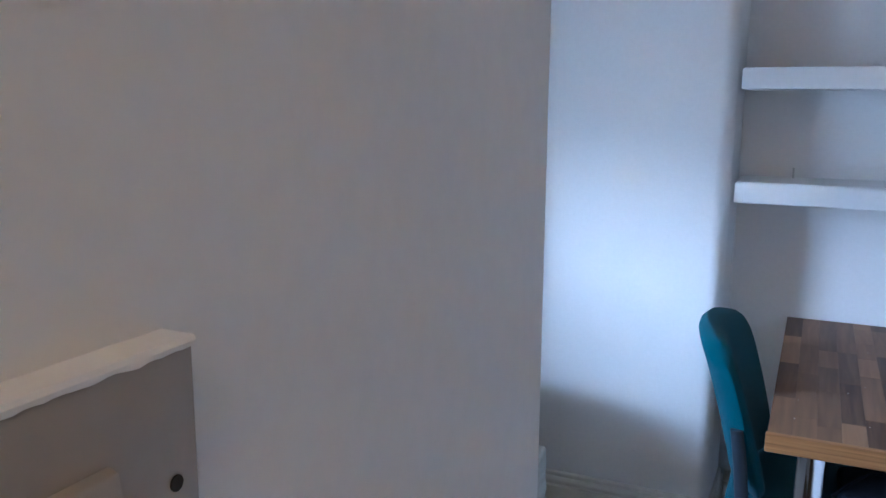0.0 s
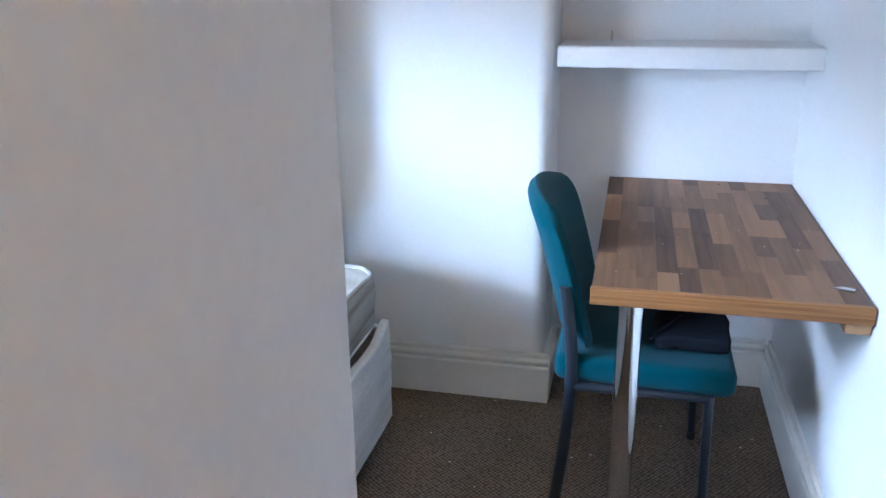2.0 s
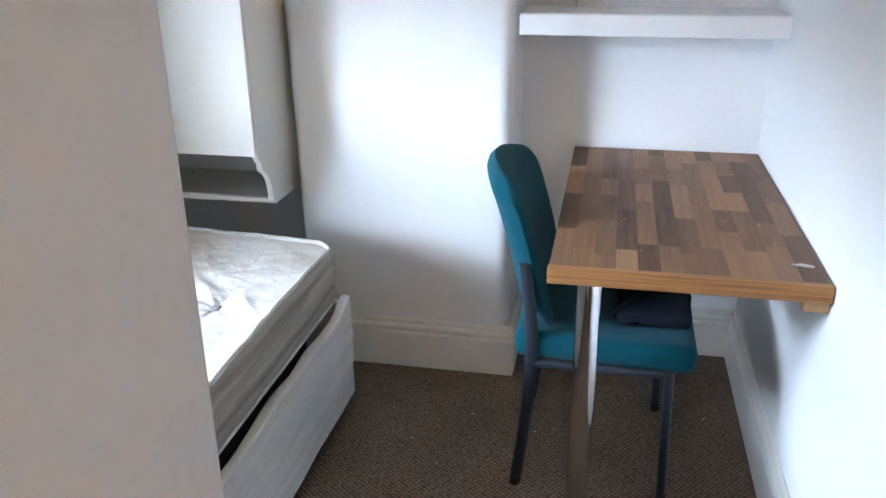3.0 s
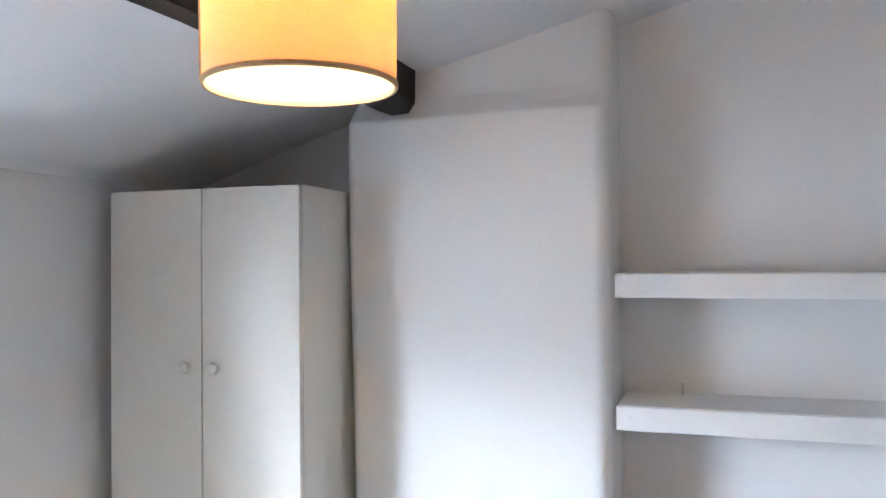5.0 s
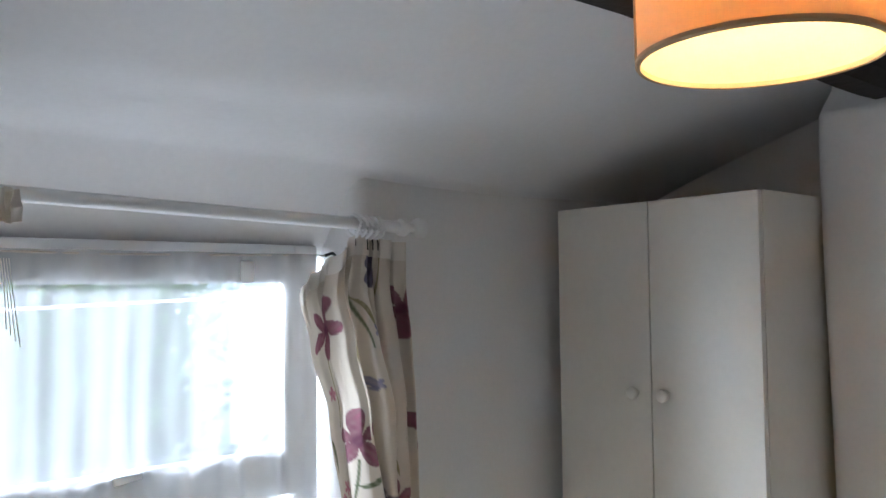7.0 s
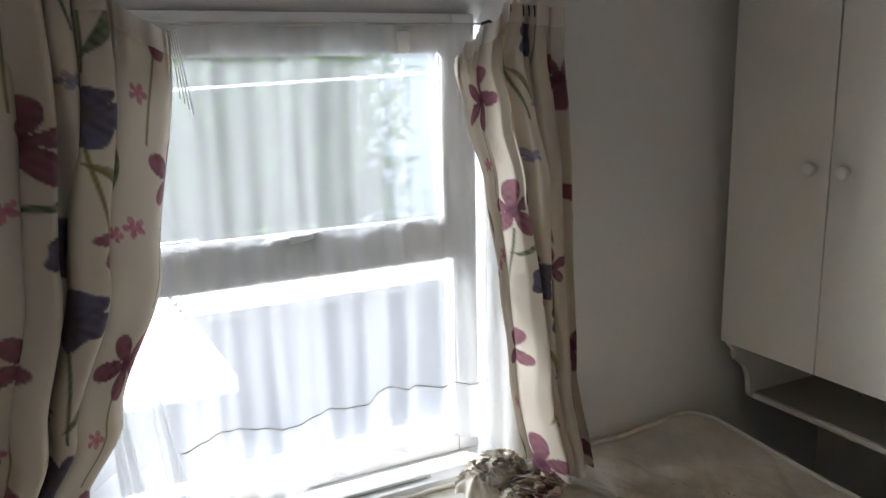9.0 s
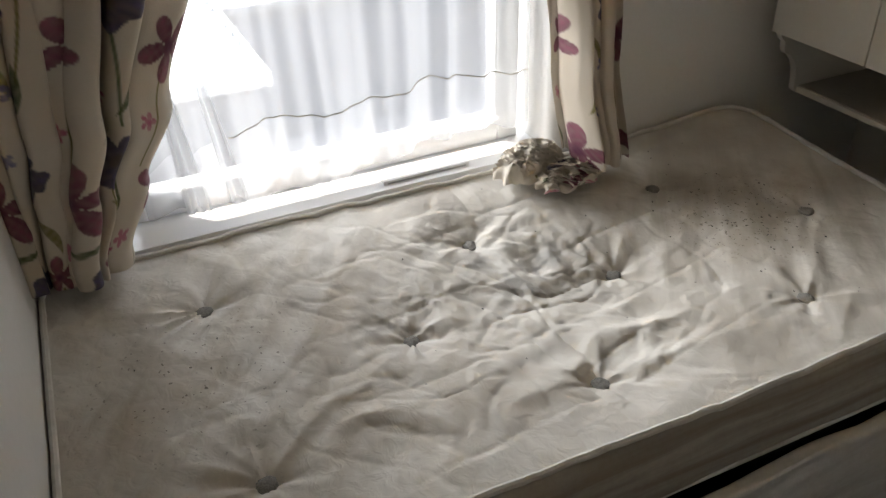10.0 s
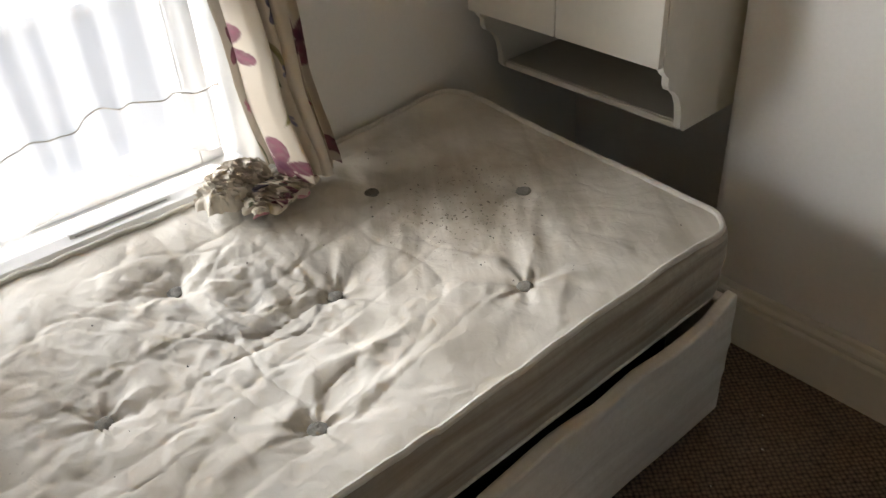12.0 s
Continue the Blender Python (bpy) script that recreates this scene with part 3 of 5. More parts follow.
def build_chimney():
    """The breast: worn rounded corners, a soft ledge near the top and a set-back head."""
    bm = bmesh.new()
    rows = [(0.0, 0.0, 0.0), (0.5, 0.0, 0.0), (1.1, 0.0, -0.008), (1.6, 0.0, -0.019), (1.90, 0.0, -0.021), (1.965, 0.004, -0.021),
            (1.995, 0.03, -0.02), (2.03, 0.05, -0.01), (2.30, 0.075, 0.0), (2.62, 0.08, 0.0)]
    fine = []
    for k in range(len(rows) - 1):
        for s in range(6):
            fine.append([lerp(a, b, s / 6) for a, b in zip(rows[k], rows[k + 1])])
    fine.append(rows[-1])
    rings = []
    for z, back, out in fine:
        ring = []
        left, right, front, deep = -0.714 + out, 0.0, back, Y_BACK + 0.02
        wob = 0.006 * noise.noise(Vector((0, 0, z * 2.1)))
        ring.append((left, deep, z))
        for s in range(7):
            a = math.pi + math.pi / 2 * s / 6
            ring.append((left + 0.035 + 0.035 * math.cos(a), front + 0.035 + 0.035 * math.sin(a), z))
        for s in range(1, 8):
            x = lerp(left + 0.035, right - 0.045, s / 8)
            ring.append((x, front + 0.007 * noise.noise(Vector((x * 3, 1.2, z * 2.2))), z))
        for s in range(7):
            a = -math.pi / 2 + math.pi / 2 * s / 6
            ring.append((right - 0.045 + 0.045 * math.cos(a) + wob, front + 0.045 + 0.045 * math.sin(a), z))
        ring.append((right + wob, deep, z))
        rings.append([bm.verts.new(p) for p in ring])
    for a, b in zip(rings, rings[1:]):
        for k in range(len(a) - 1):
            bm.faces.new((a[k], a[k + 1], b[k + 1], b[k]))
    solo("wall_chimney_breast", bm, M_WALL, "white plastered chimney breast with rounded uneven corners", "chimney breast", kind="structure")


build_chimney()


def build_window_wall():
    bm = bmesh.new()
    x0, x1 = X_GLASS - 0.10, X_WIN
    box(x0, x1, Y_HALL, WIN_Y0, 0, 2.3, bm=bm)
    near = box(x0, x1, WIN_Y1, Y_BACK + 0.12, 0, 2.3)
    arris = [e for e in near.edges if all(abs(v.co.x - x1) < 1e-4 and abs(v.co.y - WIN_Y1) < 1e-4 for v in e.verts)]
    bmesh.ops.bevel(near, geom=arris, offset=0.035, segments=6, profile=0.5, affect="EDGES")
    join(bm, near)
    box(x0, x1, WIN_Y0, WIN_Y1, 0, SILL - 0.03, bm=bm)
    # head of the recess: it slopes down to the window
    prism([(x0, 1.665), (X_GLASS - 0.01, 1.665), (X_GLASS + 0.02, 1.71), (X_WIN, 1.84), (X_WIN, 2.3), (x0, 2.3)], "y", WIN_Y0, WIN_Y1, bm=bm)
    solo("wall_west", bm, M_WALL, "white plastered window wall with a deep splayed recess", "wall", kind="structure")
    solo("window_sill", box(X_GLASS - 0.02, X_WIN - 0.004, WIN_Y0, WIN_Y1, SILL - 0.03, SILL, 0.006), M_PVC, "white painted window sill behind the bed", "window sill", kind="structure")


build_window_wall()


def skirting(name, x0, y0, x1, y1, nx, ny, label):
    """A moulded board from point to point, standing out along the given normal."""
    profile = [(0, 0), (0.022, 0), (0.022, 0.126), (0.020, 0.129), (0.009, 0.131), (0.009, 0.138), (0.018, 0.141), (0.021, 0.147), (0.020, 0.153), (0.014, 0.158), (0.006, 0.160), (0.006, 0.165), (0.010, 0.168), (0.009, 0.174), (0.004, 0.178), (0, 0.178)]
    bm = bmesh.new()
    d = Vector((x1 - x0, y1 - y0, 0))
    steps = max(2, int(d.length / 0.08))
    rings = []
    for s in range(steps + 1):
        p = Vector((x0, y0, 0)) + d * (s / steps)
        rings.append([bm.verts.new((p.x + nx * o + 0.0, p.y + ny * o, z)) for o, z in profile])
    for a, b in zip(rings, rings[1:]):
        for k in range(len(profile)):
            j = (k + 1) % len(profile)
            bm.faces.new((a[k], a[j], b[j], b[k]))
    bm.faces.new(rings[0])
    bm.faces.new(rings[-1][::-1])
    solo(name, bm, M_TRIM, label, "skirting board", kind="structure", smooth=False)


L_SK = "cream gloss skirting board with moulded top edge"
skirting("baseboard_chimney", -0.70, 0.0, 0.020, 0.0, 0, -1, L_SK)
skirting("baseboard_chimney_side", 0.0, 0.002, 0.0, Y_BACK, 1, 0, L_SK)
skirting("baseboard_alcove", 0.022, Y_BACK, X_RIGHT - 0.02, Y_BACK, 0, -1, L_SK)
skirting("baseboard_east", X_RIGHT, Y_BACK, X_RIGHT, Y_HALL, -1, 0, L_SK)
skirting("baseboard_partition", X_HALL, Y_HALL, X_HALL, Y_HEAD, 1, 0, L_SK)
skirting("baseboard_head", X_HALL, Y_HEAD, -0.42, Y_HEAD, 0, 1, L_SK)


def build_beam():
    bm = bmesh.new()
    rings = []
    for s in range(41):
        y = lerp(0.02, Y_HALL, s / 40)
        j = [0.006 * noise.noise(Vector((k * 3.7, y * 4, 2))) for k in range(8)]
        rings.append([bm.verts.new(p) for p in (
            (-0.620 + j[0], y, 2.16), (-0.620 + j[1], y, 2.020 + j[2]), (-0.600 + j[3], y, 1.980 + j[4]), (-0.548 + j[5], y, 1.982 + j[6]),
            (-0.528 + j[7], y, 2.010 + j[0]), (-0.526 + j[1], y, 2.20))])
    for a, b in zip(rings, rings[1:]):
        for k in range(6):
            bm.faces.new((a[k], a[(k + 1) % 6], b[(k + 1) % 6], b[k]))
    bm.faces.new(rings[0])
    bm.faces.new(rings[-1][::-1])
    solo("trim_ceiling_beam", bm, M_BEAM, "dark rough timber beam under the sloping ceiling", "ceiling beam", kind="structure", smooth=False)


build_beam()

# ---- the window ----


def build_window():
    win = thing("window_1", "white plastic window with a top-hung upper sash", "window", (X_GLASS, -1.4, SILL), kind="structure")
    y0, y1, z0, z1 = -1.90, -0.90, SILL, 1.665
    xa, xb = X_GLASS - 0.035, X_GLASS + 0.03
    part("window_frame", box(xa, xb, y0, y0 + 0.055, z0, z1, 0.006), M_PVC, win)
    part("window_frame", box(xa, xb, y1 - 0.06, y1, z0, z1, 0.006), M_PVC, win)
    part("window_frame", box(xa, xb, y0 + 0.055, y1 - 0.06, z0, z0 + 0.06, 0.006), M_PVC, win)
    part("window_frame", box(xa, xb, y0 + 0.055, y1 - 0.06, z1 - 0.055, z1, 0.006), M_PVC, win)
    part("transom", box(xa, xb, y0 + 0.055, y1 - 0.06, 1.085, 1.145, 0.006), M_PVC, win)
    # upper sash, a frame of its own that stands proud
    sx0, sx1 = xb - 0.012, xb + 0.018
    sash = part("sash", box(sx0, sx1, y0 + 0.045, y1 - 0.05, 1.145, 1.195, 0.006), M_PVC, win)
    part("sash_rail", box(sx0, sx1, y0 + 0.045, y1 - 0.05, 1.575, 1.625, 0.006), M_PVC, win)
    part("sash_stile", box(sx0, sx1, y0 + 0.045, y0 + 0.095, 1.195, 1.575, 0.006), M_PVC, win)
    part("sash_stile", box(sx0, sx1, y1 - 0.10, y1 - 0.05, 1.195, 1.575, 0.006), M_PVC, win)
    part("handle", prism([(-1.45, 1.165), (-1.33, 1.182), (-1.33, 1.194), (-1.43, 1.19), (-1.46, 1.18)], "x", sx1, sx1 + 0.02, 0.003), M_PVC, sash, "white window handle")
    for za, zb, name in ((1.195, 1.575, "pane"), (z0 + 0.06, 1.085, "pane")):
        ob = part(name, box(X_GLASS - 0.008, X_GLASS, y0 + 0.055, y1 - 0.06, za, zb), M_GLASS, win, smooth=False)
        ob.visible_shadow = False
    # dark rubber beads beside the glass
    part("bead", box(sx1 - 0.004, sx1 + 0.001, y1 - 0.108, y1 - 0.102, 1.2, 1.57), M_STEEL, win)
    part("bead", box(xb - 0.004, xb + 0.001, y1 - 0.068, y1 - 0.062, 0.64, 1.08), M_STEEL, win)


build_window()

# ---- net curtain and curtains ----


def cloth(name, mat, parent, cols, rows, place, width, height, label="", origin=(0.0, 0.0)):
    """A sheet from place(u, v) -> point, with cloth-size texture coordinates and, on floral cotton, the print."""
    bm = bmesh.new()
    uvl = bm.loops.layers.uv.new("UVMap")
    grid = [[bm.verts.new(place(i / cols, j / rows)) for j in range(rows + 1)] for i in range(cols + 1)]
    for i in range(cols):
        for j in range(rows):
            f = bm.faces.new((grid[i][j], grid[i + 1][j], grid[i + 1][j + 1], grid[i][j + 1]))
            for loop, (a, b) in zip(f.loops, ((i, j), (i + 1, j), (i + 1, j + 1), (i, j + 1))):
                loop[uvl].uv = (a / cols * width, (1 - b / rows) * height)
    ob = part(name, bm, mat, parent, label)
    if mat is M_FLORAL:
        u = np.repeat(np.arange(cols + 1) / cols * width, rows + 1) + origin[0]
        v = np.tile((1 - np.arange(rows + 1) / rows) * height, cols + 1) + origin[1]
        ink = ob.data.color_attributes.new("print", "FLOAT_COLOR", "POINT")
        ink.data.foreach_set("color", np.column_stack((printed_colours(u, v), np.ones(len(u)))).ravel())
    return ob


def build_net():
    net = thing("net_curtain", "sheer white voile net curtain on a thin wire", "net curtain", (-1.49, -1.42, 1.64))
    ya, yb = -1.86, -0.888
    hem_top = [(0.0, 0.70), (0.10, 0.735), (0.30, 0.775), (0.45, 0.765), (0.60, 0.775), (0.72, 0.80), (0.86, 0.785), (1.0, 0.765)]
    hem_bot = [(0.0, 0.60), (0.3, 0.585), (0.55, 0.60), (0.7, 0.635), (0.85, 0.64), (1.0, 0.62)]

    def fold(u, v):
        return (0.010 + 0.010 * v) * (math.sin(u * 47 + 3.4 * math.sin(u * 7.3)) * 0.7 + 0.22 * math.sin(u * 117 + 1.4)) + 0.022 * noise.noise(Vector((u * 7, v * 2, 4))) + 0.008 * noise.noise(Vector((u * 23, v * 3, 1)))

    def sheet(top, bottom):
        def place(u, v):
            zt, zb = top(u), bottom(u)
            z = lerp(zt, zb, v)
            depth = (1.63 - z)
            return (-1.487 + fold(u, depth) + 0.01 * depth, lerp(ya, yb, u) + 0.012 * noise.noise(Vector((u * 12, z * 2, 1))), z)
        return place
    cloth("heading", M_VOILE, net, 200, 4, sheet(lambda u: 1.642, lambda u: 1.605), 1.5, 0.05)
    cloth("panel", M_VOILE, net, 220, 40, sheet(lambda u: 1.605, lambda u: through_keys(hem_top, u)), 1.5, 0.9)
    cloth("hem", M_HEM, net, 220, 12, sheet(lambda u: through_keys(hem_top, u), lambda u: through_keys(hem_bot, u)), 1.5, 0.16)
    line = [sheet(lambda u: through_keys(hem_top, u), lambda u: 0.6)(k / 160, 0) for k in range(33, 161)]
    part("hem_stitching", tube([(x + 0.002, y, z) for x, y, z in line], 0.0016, 5), M_WIRE, net, "grey gathered stitching line")
    part("wire", tube([(-1.487, WIN_Y0, 1.640), (-1.487, -1.4, 1.634), (-1.487, WIN_Y1 - 0.02, 1.640)], 0.0025, 6), M_WIRE, net)
    part("hook", tube([(-1.487, WIN_Y1 - 0.03, 1.640), (-1.480, WIN_Y1 - 0.012, 1.646), (-1.487, WIN_Y1, 1.640)], 0.004, 6), M_BLACK, net, "dark screw hook")
    # two loose gathered ends hanging at the head of the bed
    for k, (y, w, top) in enumerate(((-1.765, 0.055, 1.0), (-1.685, 0.045, 1.0))):
        def place(u, v, y=y, w=w, top=top, k=k):
            z = lerp(top, 0.612 + 0.008 * k, v)
            ww = w * lerp(0.35, 1.0, v)
            return (-1.455 + 0.018 * math.sin(u * 9 + k) + 0.01 * v, y + ww * (u - 0.5) + 0.05 * (v - 0.5) * (1 if k else 0.6), z)
        cloth("loose_end", M_NETEND, net, 16, 24, place, 0.2, 0.5)


build_net()


def curtain(name, label, left, right, top, bottom, x_mid, ridges, creases, width, seed, swing, origin, flap):
    """One printed curtain: its edges, top and bottom lines given by keys.

    ridges gives the folds across the cloth as (place, half width, depth); they wander and merge as they fall.
    creases gives the sharp tucks between them as (place, half width, depth)."""
    cur = thing(name, label, "curtain", (x_mid, (left[0][1] + right[0][1]) / 2, 1.6), group="floral curtains at the window")

    def place(u, v, push=0.0):
        zt, zb = through_keys(top, u), through_keys(bottom, u)
        z = lerp(zt, zb, v)
        drop = 1.68 - z
        ya, yb = through_keys(left, drop), through_keys(right, drop)
        x = x_mid + through_keys(swing, drop) + push
        y = lerp(ya, yb, u)
        for k, (c, w, d) in enumerate(ridges):
            here = c + 0.022 * noise.noise(Vector((k * 5.3 + seed, z * 1.7, 0))) + 0.012 * (v - 0.4) * math.sin(k * 2.4 + seed)
            t = (u - here) / (w * (0.85 + 0.35 * v))
            depth = 1.5 * d * (0.65 + 0.5 * smooth(0.0, 0.35, v)) * (1 + 0.35 * noise.noise(Vector((k * 3.1, z * 2.4, seed))))
            e = math.exp(-abs(t) ** 3.2)
            x += depth * e
            # the side of a fold turns under its ridge
            y += 0.55 * depth * t * math.exp(-t * t)
        for k, (c, w, d) in enumerate(creases):
            here = c + 0.030 * noise.noise(Vector((k * 4.1 + seed, z * 1.5, 5))) + 0.03 * (v - 0.4) * math.sin(k * 1.7 + seed)
            t = (u - here) / (w * (0.8 + 0.5 * v))
            x -= d * math.exp(-t * t) * smooth(0.02, 0.16, v) * (0.8 + 0.8 * noise.noise(Vector((k * 2.7, z * 2.0, seed + 4))))
            y += 0.010 * t * math.exp(-t * t)
        # gathered pleats just under the tape
        x += 0.007 * math.sin(u * width * 190 + 3 * math.sin(u * 31)) * smooth(0.10, 0.0, v)
        x += 0.010 * noise.noise(Vector((u * 7, z * 3.2, seed))) + 0.0035 * noise.noise(Vector((u * 16, z * 11, seed)))
        # soft horizontal slumps low down
        x += 0.006 * smooth(0.5, 1.0, v) * noise.noise(Vector((u * 9 + seed, z * 19, 2)))
        x -= flap * smooth(0.28, 0.0, u) * smooth(0.6, 0.0, v)
        return (x, y, z)
    cloth("cloth", M_FLORAL, cur, int(width * 480), 270, place, width, 1.12, origin=origin)
    cloth("heading_tape", M_LINING, cur, int(width * 300), 5, lambda u, v: place(u, v * 0.040 - 0.014, 0.004 + 0.003 * math.sin(u * width * 190)), width, 0.05, "gathered cream heading tape")
    return cur


curtain("curtain", "cream cotton curtain with purple and magenta flowers, pulled narrow",
        [(0.0, -1.02), (0.13, -1.04), (0.24, -1.012), (0.40, -0.968), (0.62, -0.938), (0.85, -0.925), (1.1, -0.90)],
        [(0.0, -0.79), (0.5, -0.785), (0.8, -0.775), (1.1, -0.755)],
        [(0.0, 1.55), (0.12, 1.583), (0.24, 1.616), (0.36, 1.650), (0.42, 1.662), (1.0, 1.650)], [(0.0, 0.63), (0.5, 0.60), (1.0, 0.592)],
        -1.350, ((0.30, 0.07, 0.036), (0.46, 0.11, 0.050), (0.62, 0.035, 0.022), (0.74, 0.08, 0.056), (0.92, 0.07, 0.040)),
        ((0.42, 0.022, 0.065), (0.585, 0.028, 0.075), (0.68, 0.018, 0.060), (0.83, 0.030, 0.080), (0.92, 0.016, 0.045), (0.25, 0.03, 0.014)),
        0.58, 0.6, [(0.0, 0.0), (0.55, 0.0), (0.85, 0.02), (1.1, 0.055)], (0.0, 0.185), 0.012)
head_curtain = curtain("curtain", "cream cotton curtain with purple and magenta flowers, hanging onto the bed",
        [(0.0, -2.095), (1.2, -2.095)],
        [(0.0, -1.63), (0.10, -1.63), (0.48, -1.69), (0.76, -1.785), (0.90, -1.86), (1.05, -1.925), (1.2, -1.95)],
        [(0.0, 1.70), (0.55, 1.70), (0.75, 1.675), (1.0, 1.60)], [(0.0, 0.60), (1.0, 0.605)],
        -1.350, ((0.05, 0.05, 0.05), (0.17, 0.05, 0.055), (0.30, 0.055, 0.060), (0.42, 0.05, 0.055), (0.53, 0.045, 0.070), (0.63, 0.035, 0.055), (0.74, 0.04, 0.062), (0.90, 0.10, 0.050)),
        tuple((c, 0.011 + 0.004 * (k % 3), 0.050 + 0.012 * (k % 2)) for k, c in enumerate((0.10, 0.20, 0.26, 0.36, 0.455, 0.50, 0.575, 0.625, 0.70, 0.80))),
        0.90, 2.1, [(0.0, 0.0), (0.75, 0.0), (1.08, -0.03)], (0.13, 0.02), 0.0)


def build_heap():
    """The crumpled end of the curtain that lies on the mattress and sill."""
    ob = thing("curtain_heap", "crumpled end of the floral curtain lying on the mattress", "curtain", (-1.30, -0.93, 0.57))

    def crumpled(at, long, across, high, turn, seed):
        def place(u, v):
            a = 2 * math.pi * u
            r = math.sin(math.pi * 0.5 * v)
            q = Vector((math.cos(a) * r * 1.5, math.sin(a) * r * 3.0, seed))
            warp = Vector((noise.noise(q * 1.1), noise.noise(q * 1.1 + Vector((7, 3, 1))), 0)) * 0.7
            fold = 1 - abs(noise.noise((q + warp) * 1.5)) * 3.0
            fine = 1 - abs(noise.noise((q + warp) * 3.7 + Vector((2, 5, 0)))) * 2.4
            edge = 1 + 0.22 * noise.noise(Vector((math.cos(a) * 2.2, math.sin(a) * 2.2, seed + 3))) + 0.10 * math.sin(a * 9 + seed) * smooth(0.5, 1, v)
            dx, dy = long * r * edge * math.cos(a), across * r * edge * math.sin(a)
            cap = math.cos(math.pi / 2 * v) ** 0.7
            lift = high * cap * (0.72 + 0.26 * fold + 0.10 * fine) + 0.010 * max(0.0, fold) * (1 - cap)
            # upper folds lean over lower ones
            dx += 0.022 * fine * cap
            dy -= 0.020 * fold * cap
            x = at[0] + dx * math.cos(turn) - dy * math.sin(turn)
            y = at[1] + dx * math.sin(turn) + dy * math.cos(turn)
            return (x, y, max(at[2] + lift, SILL + 0.004))
        return place
    cloth("fold", M_LINING, ob, 130, 60, crumpled((-1.325, -0.975, 0.574), 0.058, 0.100, 0.085, 0.35, 1.0), 0.42, 0.26, "pale upper fold", origin=(0.15, 0.30))
    cloth("hem", M_FLORAL, ob, 130, 60, crumpled((-1.245, -0.905, 0.572), 0.050, 0.105, 0.052, 0.25, 6.0), 0.55, 0.30, "flowered lower hem", origin=(0.05, 0.10))


build_heap()


def build_pole():
    pole = thing("curtain_pole", "white curtain pole with rings and turned end", "curtain pole", (-1.31, -1.35, 1.72))

    def on(y):
        return Vector((-1.31, y, 1.703 - (y + 0.92) * 0.030))
    part("rod", tube([on(-2.10), on(-1.4), on(-0.80)], 0.0135, 16), M_POLE, pole)
    e = on(-0.80)
    part("finial", lathe([(0.0, -0.02), (0.013, -0.015), (0.020, -0.008), (0.020, 0.006), (0.012, 0.012), (0.010, 0.028), (0.020, 0.034), (0.024, 0.044), (0.022, 0.058), (0.010, 0.066), (0.0, 0.068)],
                        e, 20, axis="y"), M_POLE, pole)
    for y in (-0.855, -1.96):
        c = on(y)
        part("bracket", tube([(X_WIN, y, c.z), (X_WIN + 0.05, y, c.z), (-1.31, y, c.z - 0.001)], 0.011, 10), M_POLE, pole)
    for y in (-0.90, -0.915, -0.932, -0.886, -0.872, -1.735, -1.75, -1.775, -1.79, -1.815, -1.84, -1.865, -1.90):
        c = on(y)
        ring = [(c.x + 0.024 * math.cos(a), y + 0.004 * math.sin(3 * a + y * 40), c.z - 0.006 + 0.024 * math.sin(a)) for a in [2 * math.pi * k / 20 for k in range(20)]]
        r = part("ring", tube(ring, 0.0042, 7, closed=True), M_POLE, pole)
        part("hook", tube([(c.x, y, c.z - 0.030), (c.x + 0.004, y, c.z - 0.042), (c.x, y + 0.003, c.z - 0.056)], 0.0018, 5), M_BLACK, r)


build_pole()

# ---- the bed ----
TUFTS = [(-1.155, -1.81), (-1.165, -1.22), (-0.912, -1.47), (-0.650, -1.22), (-0.945, -0.985), (-0.665, -0.73), (-1.155, -0.728), (-0.905, -0.487), (-0.672, -1.81)]
MX0, MX1, MY0, MY1 = -1.375, -0.492, -2.095, -0.285


